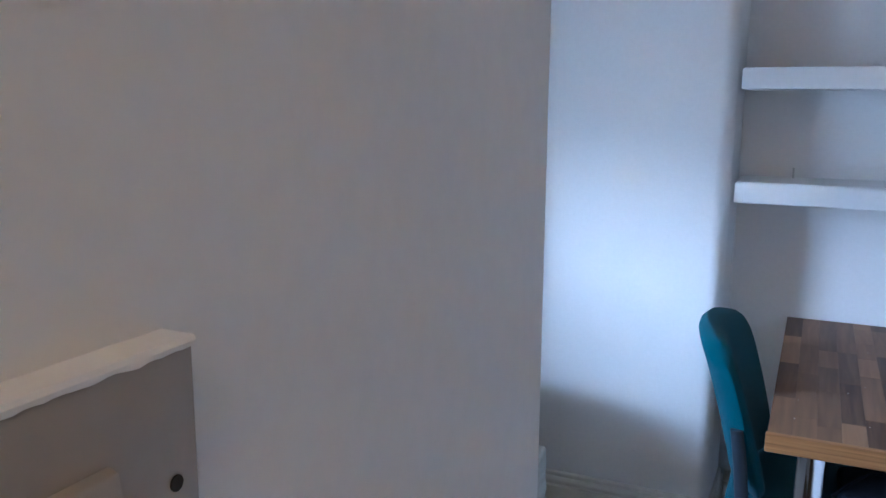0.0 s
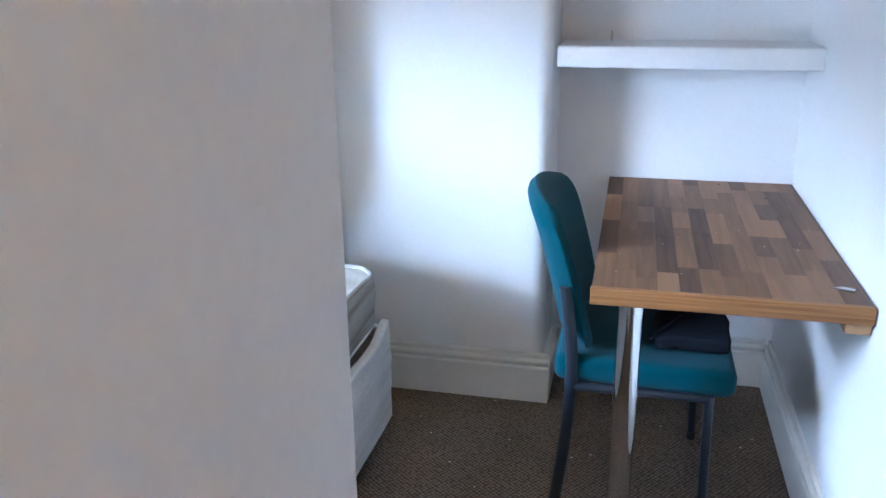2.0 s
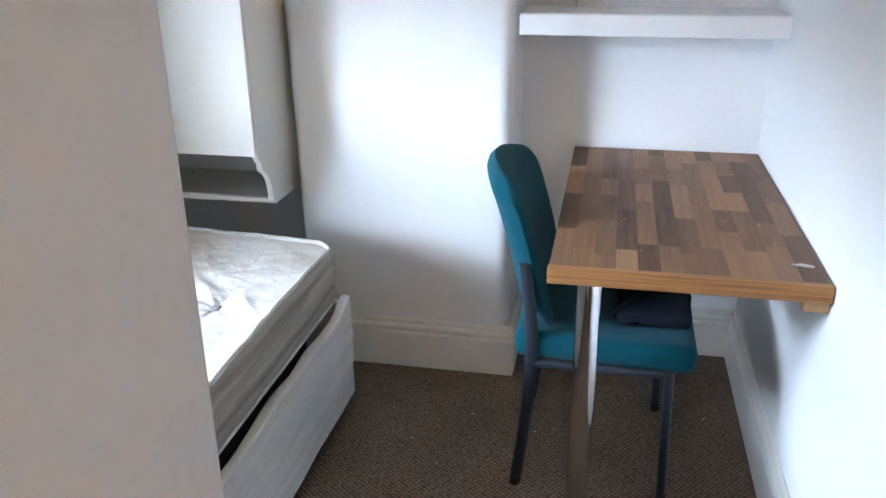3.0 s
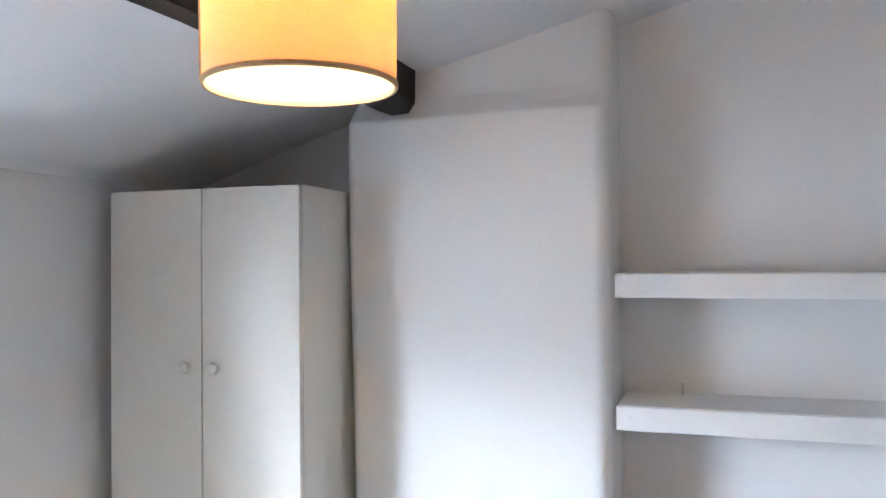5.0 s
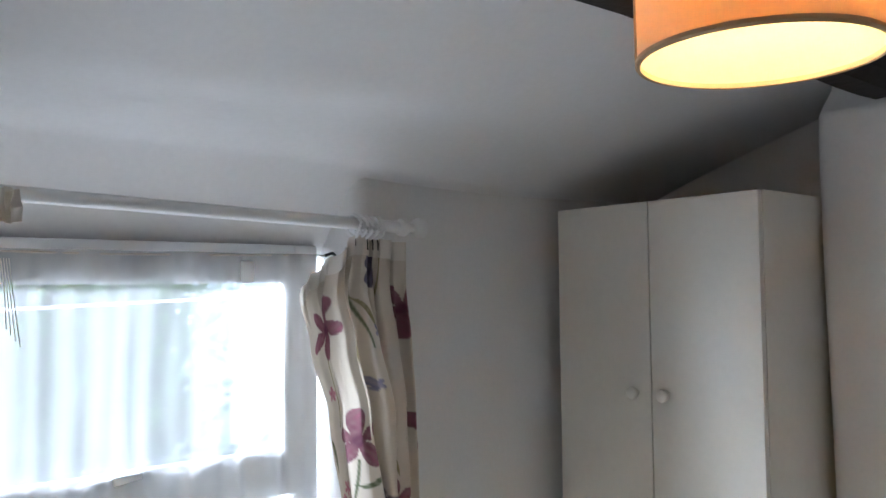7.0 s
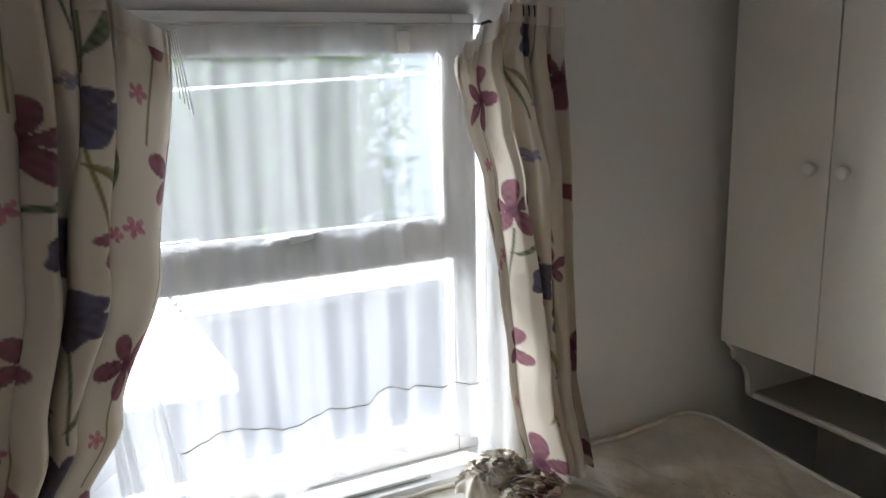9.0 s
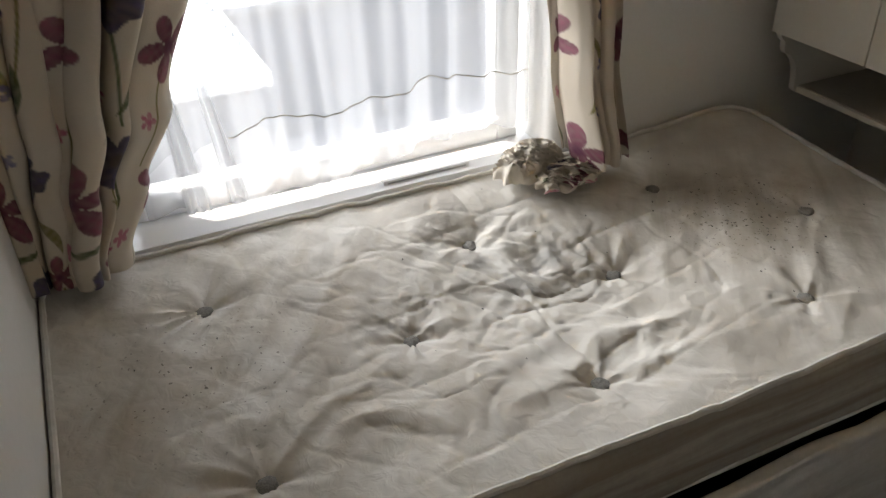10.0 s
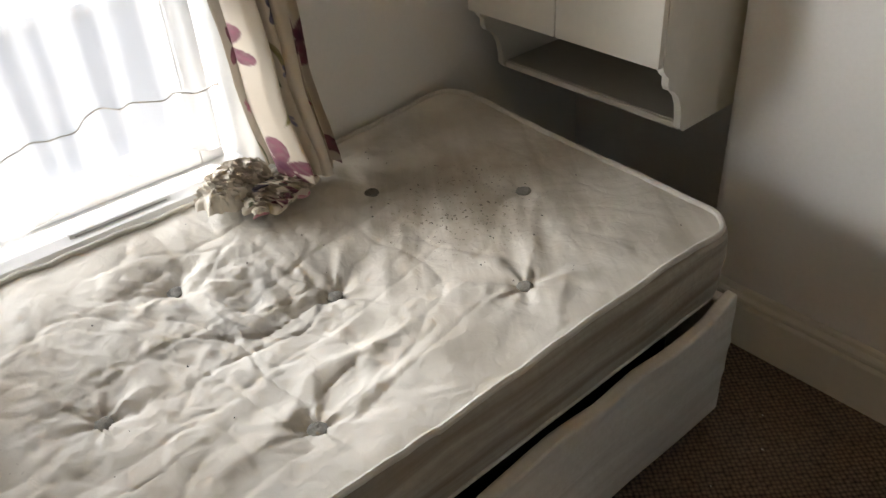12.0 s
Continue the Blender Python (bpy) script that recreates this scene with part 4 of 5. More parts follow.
def mattress_top(x, y):
    """Height of the mattress's upper face: sagging middle, pulled tufts, wrinkles."""
    z = 0.567
    z -= 0.048 * math.exp(-((x + 0.92) / 0.30) ** 2 - ((y + 1.02) / 0.50) ** 2)
    z += 0.022 * smooth(-0.62, -0.30, y) * smooth(-0.75, -1.35, x)
    z -= 0.016 * smooth(-0.55, -0.30, y) * smooth(-0.80, -0.50, x)
    z += 0.006 * noise.noise(Vector((x * 3.1, y * 3.1, 0)))
    for i, (tx, ty) in enumerate(TUFTS):
        dx, dy = x - tx, y - ty
        r2 = dx * dx + dy * dy
        if r2 > 0.09:
            continue
        r = math.sqrt(r2)
        deep = 0.6 if i in (6, 7) else 1.0
        z -= deep * (0.010 * math.exp(-(r / 0.026) ** 2) + 0.012 * math.exp(-(r / 0.085) ** 2))
        a = math.atan2(dy, dx)
        ray = Vector((math.cos(a) * 1.7, math.sin(a) * 1.7, i * 3.7 + 3.0 * r))
        z += deep * 0.015 * math.exp(-((r - 0.05) / 0.080) ** 2) * (0.28 - abs(noise.noise(ray)))
    # creased hollow in the middle
    w = math.exp(-((x + 0.98) / 0.20) ** 2 - ((y + 1.17) / 0.22) ** 2)
    q = Vector((x * 6.0 + 1.4 * noise.noise(Vector((x * 6, y * 6, 3))), y * 11.0 + 1.6 * noise.noise(Vector((x * 7, y * 7, 9))), 1))
    z += w * (0.026 * (0.35 - abs(noise.noise(q * 0.55))) + 0.012 * (0.4 - abs(noise.noise(q * 1.3))) - 0.012)
    # sharp pulled creases between soft pillows of cloth
    c1 = noise.noise(Vector((x * 4.0 + y * 2.0 + 0.8 * noise.noise(Vector((x * 5, y * 5, 2))), y * 8.5 - x * 2.5 + 0.9 * noise.noise(Vector((x * 4, y * 4, 7))), 11)))
    c2 = noise.noise(Vector((x * 9.0 - y * 3.0 + 0.9 * noise.noise(Vector((x * 6, y * 6, 12))), y * 5.0 + x * 3.0, 15)))
    c3 = noise.noise(Vector((x * 13 + 1.2 * noise.noise(Vector((x * 7, y * 7, 5))), y * 20 + 1.2 * noise.noise(Vector((x * 6, y * 6, 6))), 19)))
    mid = math.exp(-((x + 0.93) / 0.33) ** 2 - ((y + 1.20) / 0.42) ** 2)
    z -= (0.0010 + 0.0032 * mid) * math.exp(-(c1 / 0.06) ** 2) + (0.0008 + 0.003 * mid) * math.exp(-(c2 / 0.06) ** 2) + 0.0020 * mid * math.exp(-(c3 / 0.12) ** 2)
    w = math.exp(-((x + 0.74) / 0.13) ** 2 - ((y + 1.10) / 0.26) ** 2) + math.exp(-((x + 0.72) / 0.14) ** 2 - ((y + 1.56) / 0.2) ** 2)
    z += w * 0.022 * (0.3 - abs(noise.noise(Vector((x * 9 + y * 3, y * 6 - x * 2, 8)))))
    # long soft furrows towards the head and the foot
    fur = x * 0.85 + y * 0.5 + 0.10 * noise.noise(Vector((x * 3, y * 3, 5)))
    z += 0.006 * (0.4 - abs(noise.noise(Vector((fur * 14, x * 1.5 - y * 2.0, 3))))) * (smooth(-1.45, -1.75, y) + smooth(-0.95, -0.7, y) * smooth(-0.35, -0.5, y))
    q2 = Vector((x * 15 + 2.2 * noise.noise(Vector((x * 5, y * 5, 1))), y * 21 + 2.5 * noise.noise(Vector((x * 6, y * 6, 4))), 4))
    w2 = math.exp(-((x + 0.95) / 0.32) ** 2 - ((y + 1.22) / 0.34) ** 2)
    z += w2 * (0.003 * (0.3 - abs(noise.noise(q2))) + 0.003 * (0.3 - abs(noise.noise(q2 * 2.2))))
    # crossing quilt lines, faint and wandering
    for k in range(4):
        line = x + 1.22 - 0.2 * k + 0.16 * (y + 1.2) + 0.02 * noise.noise(Vector((y * 4, k * 3.3, 7)))
        z -= 0.0016 * math.exp(-(line / 0.005) ** 2) * smooth(-1.75, -1.5, y) * smooth(-0.6, -0.8, y)
    # finer creases all over
    q = Vector((x * 5 + y * 2, y * 9 - x * 3, 6))
    z += 0.008 * (0.4 - abs(noise.noise(q))) * (0.35 + 0.65 * smooth(-0.45, -0.9, y))
    z += 0.003 * noise.noise(Vector((x * 17, y * 17, 2)))
    # seam of the quilted panel
    z -= 0.0012 * math.exp(-((y + 1.02 + 0.18 * (x + 0.9)) / 0.006) ** 2) + 0.0012 * math.exp(-((y + 1.60 + 0.10 * (x + 0.9)) / 0.006) ** 2)
    return z


def rounded_plan(s, t, cx, cy, hx, hy, radius):
    """The unit square laid onto a rectangle with round corners."""
    x, y = s * hx, t * hy
    ax, ay = abs(x) - (hx - radius), abs(y) - (hy - radius)
    if ax > 0 and ay > 0:
        m, d = max(ax, ay), math.hypot(ax, ay)
        ax, ay = ax * m / d, ay * m / d
        x = math.copysign(hx - radius + ax, x)
        y = math.copysign(hy - radius + ay, y)
    return cx + x, cy + y


def build_mattress():
    bed = thing("mattress", "worn off-white tufted single mattress, stained and creased", "mattress", (-0.93, -1.19, 0.385))
    cx, cy, hx, hy = (MX0 + MX1) / 2, (MY0 + MY1) / 2, (MX1 - MX0) / 2, (MY1 - MY0) / 2
    bm = bmesh.new()
    nx, ny = 190, 370
    grid = []
    for i in range(nx + 1):
        row = []
        for j in range(ny + 1):
            x, y = rounded_plan(2 * i / nx - 1, 2 * j / ny - 1, cx, cy, hx, hy, 0.075)
            row.append(bm.verts.new((x, y, mattress_top(x, y))))
        grid.append(row)
    for i in range(nx):
        for j in range(ny):
            bm.faces.new((grid[i][j], grid[i + 1][j], grid[i + 1][j + 1], grid[i][j + 1]))
    loop = [grid[i][0] for i in range(nx)] + [grid[nx][j] for j in range(ny)] + [grid[nx - i][ny] for i in range(nx)] + [grid[0][ny - j] for j in range(ny)]
    rim = [v.co.copy() for v in loop]
    part("ticking", bm, M_MATT, bed)
    side = bmesh.new()
    last = [side.verts.new(p) for p in rim]
    for drop, out in ((0.006, 0.006), (0.03, 0.014), (0.07, 0.016), (0.11, 0.014), (0.15, 0.012), (0.172, 0.006), (0.180, -0.004)):
        ring = []
        for k, p in enumerate(rim):
            a, b = rim[k - 1], rim[(k + 1) % len(rim)]
            d = Vector((b.y - a.y, a.x - b.x, 0)).normalized()
            f = drop / 0.18
            z = lerp(p.z - 0.004, 0.386, f)
            bulge = 0.007 * noise.noise(Vector((p.x * 6, p.y * 6, drop * 25))) + 0.006 * noise.noise(Vector((p.x * 2, p.y * 2.5, drop * 60)))
            ring.append(side.verts.new((p.x + d.x * (out + bulge), p.y + d.y * (out + bulge), z)))
        for k in range(len(rim)):
            j = (k + 1) % len(rim)
            side.faces.new((last[k], last[j], ring[j], ring[k]))
        last = ring
    side.faces.new(last)
    part("border", side, M_BORDER, bed, "streaked soiled side border, its shade darkened into the cloth colour")
    edge = [p + Vector((0, 0, 0.004)) for p in rim[::2]]
    part("top_piping", tube(edge, 0.0065, 8, closed=True), M_PIPE, bed, "cream corded edge tape")
    low = [Vector((p.x, p.y, 0.390)) for p in rim[::2]]
    part("bottom_piping", tube(low, 0.0065, 8, closed=True), M_PIPE, bed, "cream corded edge tape")
    for i, (tx, ty) in enumerate(TUFTS):
        z = mattress_top(tx, ty)
        b = lathe([(0.0, 0.008), (0.010, 0.008), (0.017, 0.005), (0.018, 0.001), (0.012, -0.004)], (tx, ty, z), 12)
        for v in b.verts:
            v.co += Vector((0.003 * noise.noise(v.co * 90), 0.003 * noise.noise(v.co * 80 + Vector((5, 0, 0))), 0.003 * noise.noise(v.co * 70)))
        part("tuft", b, M_BUTTON, bed, "grey felt tuft")
    return bed


build_mattress()


def build_base():
    base = thing("divan_base", "off-white dirty fabric divan base on castors", "bed base", (-0.92, -1.2, 0.0))
    x0, x1, y0, y1 = -1.372, -0.452, -2.09, -0.300
    t = 0.03

    def panel(name, xa, xb, ya, yb, top):
        own = box(xa, xb, ya, yb, 0.055, 0.36, 0.010, 3)
        bmesh.ops.subdivide_edges(own, edges=[e for e in own.edges if e.calc_length() > 0.2], cuts=44, use_grid_fill=True)
        for v in own.verts:
            if v.co.z > 0.2:
                v.co.z += top(v.co.x, v.co.y)
            # the loose cover sags into long slanting wrinkles
            sag = 0.5 - abs(noise.noise(Vector((v.co.y * 2.2 + v.co.z * 3, v.co.z * 13 - v.co.y * 2.6, v.co.x * 3))))
            v.co += Vector((0.004 * noise.noise(v.co * 7) + 0.012 * sag * smooth(0.06, 0.2, v.co.z), 0.003 * noise.noise(v.co * 8), 0.006 * noise.noise(Vector((v.co.y * 9, 2, 1))) * smooth(0.3, 0.36, v.co.z)))
        return part(name, own, M_TICK, base)
    panel("side_panel", x1 - t, x1, y0, y1, lambda x, y: 0.013 + 0.024 * smooth(-0.42, -0.31, y) - 0.022 * smooth(-0.8, -1.5, y))
    panel("side_panel", x0, x0 + t, y0, y1, lambda x, y: 0.0)
    panel("end_panel", x0 + t, x1 - t, y1 - t, y1, lambda x, y: 0.02)
    panel("end_panel", x0 + t, x1 - t, y0, y0 + t, lambda x, y: 0.0)
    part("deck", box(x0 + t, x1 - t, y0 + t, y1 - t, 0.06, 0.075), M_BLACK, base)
    for y in (-0.42, -0.75, -1.18, -1.55, -1.95):
        part("slat", box(x0 + t, x1 - 0.14, y - 0.035, y + 0.035, 0.362, 0.384, 0.003), M_WOODRAW, base, "bare pine slat")
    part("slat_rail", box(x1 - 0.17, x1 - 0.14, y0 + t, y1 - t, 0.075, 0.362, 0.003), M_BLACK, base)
    part("post", box(x1 - 0.075, x1 - t - 0.003, -1.225, -1.175, 0.075, 0.362, 0.003), M_WOODRAW, base, "bare pine post")
    for x in (x0 + 0.07, x1 - 0.055):
        for y in (y0 + 0.08, y1 - 0.03):
            part("castor", lathe([(0.0, -0.014), (0.024, -0.014), (0.028, -0.008), (0.028, 0.008), (0.024, 0.014), (0.0, 0.014)], (x, y, 0.028), 18, axis="x"), M_BLACK, base, "black plastic castor")
            part("castor_stem", box(x - 0.008, x + 0.008, y - 0.008, y + 0.008, 0.05, 0.06), M_BLACK, base)


build_base()


def build_tag():
    """The maker's paper label at the head corner, with plain marks for its print."""
    lab = thing("mattress_label", "glossy printed paper label, white and blue with a red disc", "label", (-0.6, -2.02, 0.575))
    paper = material("label_paper", (0.80, 0.80, 0.82), 0.25)
    blue = material("label_blue", (0.02, 0.05, 0.22), 0.25, stain=0.5, stain_scale=40)
    red = material("label_red", (0.55, 0.05, 0.02), 0.3)
    ink = material("label_ink", (0.10, 0.11, 0.20), 0.4)

    def lay(x, y, up):
        return (x, y, mattress_top(x, y) * 0.5 + 0.567 * 0.5 + 0.010 + up)

    def quad(name, mat, corners, up, n=10, label=""):
        bm = bmesh.new()
        p, q, r, t = [Vector((*c, 0)) for c in corners]
        g = [[bm.verts.new(lay(*((p.lerp(q, i / n)).lerp(t.lerp(r, i / n), j / n).xy), up)) for j in range(n + 1)] for i in range(n + 1)]
        for i in range(n):
            for j in range(n):
                bm.faces.new((g[i][j], g[i + 1][j], g[i + 1][j + 1], g[i][j + 1]))
        part(name, bm, mat, lab, label)
    quad("sheet", paper, ((-0.728, -2.085), (-0.500, -1.808), (-0.498, -1.84), (-0.52, -2.085)), 0.0, 14)
    quad("blue_field", blue, ((-0.602, -1.937), (-0.504, -1.816), (-0.500, -1.845), (-0.512, -1.985)), 0.0012)
    disc = bmesh.new()
    c = [disc.verts.new(lay(-0.676 + 0.016 * math.cos(a), -2.062 + 0.016 * math.sin(a), 0.0016)) for a in [2 * math.pi * k / 24 for k in range(24)]]
    disc.faces.new(c)
    part("disc", disc, red, lab, "red disc")
    quad("name_bar", ink, ((-0.662, -2.030), (-0.600, -1.950), (-0.5965, -1.953), (-0.6585, -2.033)), 0.0015, 4)
    quad("script_bar", red, ((-0.634, -2.010), (-0.588, -1.950), (-0.585, -1.9525), (-0.631, -2.0125)), 0.0015, 4, "red script line")
    quad("text_bar", ink, ((-0.632, -2.047), (-0.606, -2.013), (-0.598, -2.019), (-0.624, -2.053)), 0.0015, 4)
    quad("text_bar", ink, ((-0.618, -2.050), (-0.598, -2.024), (-0.593, -2.028), (-0.613, -2.054)), 0.0015, 4)
    quad("picture", material("label_figure", (0.22, 0.20, 0.42), 0.3), ((-0.655, -2.080), (-0.632, -2.055), (-0.612, -2.066), (-0.625, -2.083)), 0.0014, 4)


build_tag()

# ---- the hanging cupboard ----


def build_cupboard():
    cx0, cx1, yf, yb = -1.327, -0.739, -0.238, 0.15
    z0, zd, z1 = 0.62, 0.815, 1.770
    cup = thing("wall_cupboard", "tall white hanging cupboard with two doors and an open shelf below", "cupboard", ((cx0 + cx1) / 2, yb, z0))

    def side(x, name):
        out = [(yb, z0), (-0.138, z0), (-0.150, 0.632), (-0.152, 0.66), (-0.158, 0.69), (-0.170, 0.715), (-0.190, 0.735), (-0.206, 0.742), (-0.214, 0.755), (-0.216, 0.775), (-0.228, 0.785),
               (yf, 0.80), (yf, z1), (yb, z1)]
        part(name, prism(out, "x", x, x + 0.018, 0.0), M_CUP, cup)
    side(cx0, "side_panel")
    side(cx1 - 0.018, "side_panel")
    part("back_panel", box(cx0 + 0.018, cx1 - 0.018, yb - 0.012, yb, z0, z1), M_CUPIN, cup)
    part("top_panel", box(cx0 + 0.018, cx1 - 0.018, yf, yb - 0.012, z1 - 0.018, z1), M_CUP, cup)
    part("inner_floor", box(cx0 + 0.018, cx1 - 0.018, yf, yb - 0.012, 0.80, 0.815), M_CUP, cup)
    part("open_shelf", box(cx0 + 0.018, cx1 - 0.018, -0.140, yb - 0.012, z0, z0 + 0.016, 0.003), M_CUP, cup)
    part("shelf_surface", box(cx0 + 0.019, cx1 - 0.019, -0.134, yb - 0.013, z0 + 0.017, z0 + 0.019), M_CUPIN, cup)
    part("screw", lathe([(0, 0.004), (0.004, 0.003), (0.004, 0)], (-1.145, 0.09, z0 + 0.019), 8), M_BLACK, cup)
    mid = -1.031
    for xa, xb, kx in ((cx0 + 0.001, mid - 0.0015, -1.078), (mid + 0.0015, cx1 - 0.001, -0.991)):
        d = part("door", box(xa, xb, yf - 0.018, yf - 0.001, 0.805, z1 - 0.002, 0.0025), M_CUP, cup)
        part("knob", lathe([(0.0, -0.028), (0.008, -0.0275), (0.0145, -0.024), (0.0165, -0.018), (0.0145, -0.012), (0.008, -0.008), (0.0075, 0.0)], (kx + 0.004, yf - 0.018, 1.297), 20, axis="y"), M_CUP, d, "round white knob")


build_cupboard()

# ---- alcove shelves ----


def build_shelf(z, screw):
    sh = thing("floating_shelf", "thick white floating shelf in the alcove", "shelf", (0.39, 0.14, z), group="alcove shelves")
    part("board", box(0.012, X_RIGHT - 0.002, 0.014, Y_BACK - 0.001, z, z + 0.060, 0.0025), M_SHELF, sh)
    part("top_skin", box(0.016, X_RIGHT - 0.004, 0.022, Y_BACK - 0.002, z + 0.0603, z + 0.062), M_SHELF, sh)
    if screw:
        part("screw", tube([(0.165, 0.225, z + 0.062), (0.165, 0.225, z + 0.095)], 0.003, 8), M_STEEL, sh, "upright steel screw")
        for k in range(5):
            part("thread", lathe([(0.003, 0), (0.0055, 0.001), (0.003, 0.002)], (0.165, 0.225, z + 0.068 + 0.006 * k), 8), M_STEEL, sh)
        part("screw_cap", lathe([(0.0, -0.0015), (0.007, -0.001), (0.007, 0.001)], (0.045, 0.0135, z + 0.032), 12, axis="y"), M_SHELF, sh)


build_shelf(1.139, True)
build_shelf(1.474, False)

# ---- the desk ----
DX0, DX1, DY0, DY1, DZ = 0.182, 0.758, -0.785, 0.248, 0.748


def build_desk():
    desk = thing("desk", "wall-fixed worktop desk of walnut staves on one chrome leg", "desk", (0.47, -0.27, 0.0))
    top = part("worktop", box(DX0, DX1, DY0, DY1, DZ - 0.0365, DZ - 0.003), M_CORE, desk, "dark board core")
    part("lipping", box(DX0 - 0.003, X_RIGHT - 0.003, DY0 - 0.020, DY0 - 0.0005, DZ - 0.0375, DZ + 0.0015, 0.003, 3), M_LIP, desk, "pine front lipping")
    leg = lathe([(0.030, 0.012), (0.030, 0.69), (0.030, DZ - 0.0375)], (0.272, -0.705, 0.0), 32)
    part("leg", leg, M_CHROME, desk, "chrome tube leg")
    part("leg_foot", lathe([(0.0315, 0.0), (0.0315, 0.010), (0.031, 0.012), (0.0305, 0.013)], (0.272, -0.705, 0.0), 28), M_CHROME, desk)
    part("leg_plate", lathe([(0.05, 0.0), (0.05, 0.006)], (0.272, -0.705, DZ - 0.0435), 28), M_CHROME, desk)
    part("wall_batten", box(X_RIGHT - 0.055, X_RIGHT - 0.003, DY0 - 0.005, DY1, DZ - 0.066, DZ - 0.0385, 0.003), M_WOODRAW, desk, "rough pine wall batten")
    part("corner_clip", prism([(0.70, -0.700), (0.742, -0.712), (0.748, -0.700), (0.722, -0.690)], "z", DZ + 0.001, DZ + 0.004), M_STEEL, desk, "bent steel clip")
    part("edge_strip", box(DX1 + 0.0005, X_RIGHT - 0.0035, DY0, DY1, DZ - 0.036, DZ - 0.001), M_CORE, desk)
    for x, y in ((0.535, 0.20), (0.66, 0.05)):
        part("plug_hole", lathe([(0.005, 0.0), (0.005, 0.0008)], (x, y, DZ + 0.0002), 12), M_BLACK, desk)
    return top


DESK_TOP = build_desk()


def build_chair():
    ch = thing("office_chair", "teal fabric chair with slate metal frame, pushed under the desk", "chair", (0.28, -0.37, 0.0))
    # seat pad
    seat = box(0.085, 0.548, -0.590, -0.140, 0.395, 0.468, 0.032, 5)
    for v in seat.verts:
        v.co.z += 0.010 * (1 - ((v.co.y + 0.365) / 0.22) ** 2) * (1 if v.co.z > 0.43 else 0) - 0.010 * smooth(0.44, 0.52, v.co.x)
        v.co.x += 0.004 * noise.noise(v.co * 9)
    part("seat", seat, M_TEAL, ch)
    # back pad: curved, leaning, round-topped
    bm = bmesh.new()
    cols, rows, layers = 28, 30, 1

    def back(s, t, side):
        half = lerp(0.200, 0.222, smooth(0, 0.5, t)) * (1 - 0.22 * smooth(0.82, 1.0, t) ** 1.5) * (1 - 0.10 * smooth(0.12, 0.0, t))
        y = -0.362 + s * half
        z = lerp(0.475, 0.890, t) - 0.030 * s * s * smooth(0.7, 1, t)
        lean = 0.118 - 0.080 * t - 0.034 * t * t
        curve = 0.048 * (s * s)
        edge = max(abs(s), abs(2 * t - 1))
        thick = 0.030 * math.sqrt(max(0.0, 1 - smooth(0.80, 1.0, edge) ** 2)) + 0.003
        return (lean + curve + side * thick, y, z)
    faces = {}
    for side in (-1, 1):
        faces[side] = [[bm.verts.new(back(2 * i / cols - 1, j / rows, side)) for j in range(rows + 1)] for i in range(cols + 1)]
        g = faces[side]
        for i in range(cols):
            for j in range(rows):
                bm.faces.new((g[i][j], g[i + 1][j], g[i + 1][j + 1], g[i][j + 1]))

    def rim(g):
        return [g[i][0] for i in range(cols)] + [g[cols][j] for j in range(rows)] + [g[cols - i][rows] for i in range(cols)] + [g[0][rows - j] for j in range(rows)]
    a, b = rim(faces[-1]), rim(faces[1])
    for k in range(len(a)):
        j = (k + 1) % len(a)
        bm.faces.new((a[k], a[j], b[j], b[k]))
    part("backrest", bm, M_TEAL, ch)
    for y, n in ((-0.588, "near"), (-0.142, "far")):
        part("back_leg", tube([(0.098, y, 0.0), (0.115, y, 0.14), (0.128, y, 0.28), (0.134, y, 0.40), (0.132, y, 0.47), (0.122, y + 0.008 * (1 if y < -0.3 else -1), 0.56), (0.108, y + 0.010 * (1 if y < -0.3 else -1), 0.66)],
                              0.0125, 12, flat=1.3), M_FRAME, ch)
        part("front_leg", tube([(0.492, y, 0.0), (0.486, y, 0.20), (0.482, y, 0.395)], 0.0125, 12), M_FRAME, ch)
        part("seat_rail", tube([(0.122, y, 0.385), (0.482, y, 0.385)], 0.0115, 10), M_FRAME, ch)
        for x in (0.098, 0.492):
            part("foot_cap", lathe([(0.0145, 0.0), (0.0145, 0.022), (0.0125, 0.024)], (x, y, 0.0), 12), M_BLACK, ch)
    part("cross_rail", tube([(0.482, -0.588, 0.385), (0.482, -0.142, 0.385)], 0.0115, 10), M_FRAME, ch)
    part("cross_rail", tube([(0.125, -0.588, 0.385), (0.125, -0.142, 0.385)], 0.0115, 10), M_FRAME, ch)


build_chair()


def build_bundle():
    """Dark folded cloth bag on the seat."""
    bag = thing("cloth_bag", "dark navy folded cloth bag lying on the chair seat", "bag", (0.40, -0.42, 0.47))
    bm = box(0.345, 0.535, -0.51, -0.32, 0.474, 0.517, 0.016, 4)
    bmesh.ops.subdivide_edges(bm, edges=bm.edges[:], cuts=3, use_grid_fill=True)
    for v in bm.verts:
        v.co += Vector((0.008 * noise.noise(v.co * 14), 0.008 * noise.noise(v.co * 15), 0.012 * noise.noise(v.co * 12) * (1 if v.co.z > 0.485 else 0) - 0.02 * smooth(0.40, 0.32, v.co.x) * (1 if v.co.z > 0.485 else 0)))
    part("body", bm, M_NAVY, bag)
    part("strap", tube([(0.33, -0.49, 0.495), (0.36, -0.46, 0.515), (0.41, -0.40, 0.530), (0.48, -0.36, 0.520)], 0.004, 6), M_NAVY, bag)


build_bundle()

# ---- ceiling lamp ----


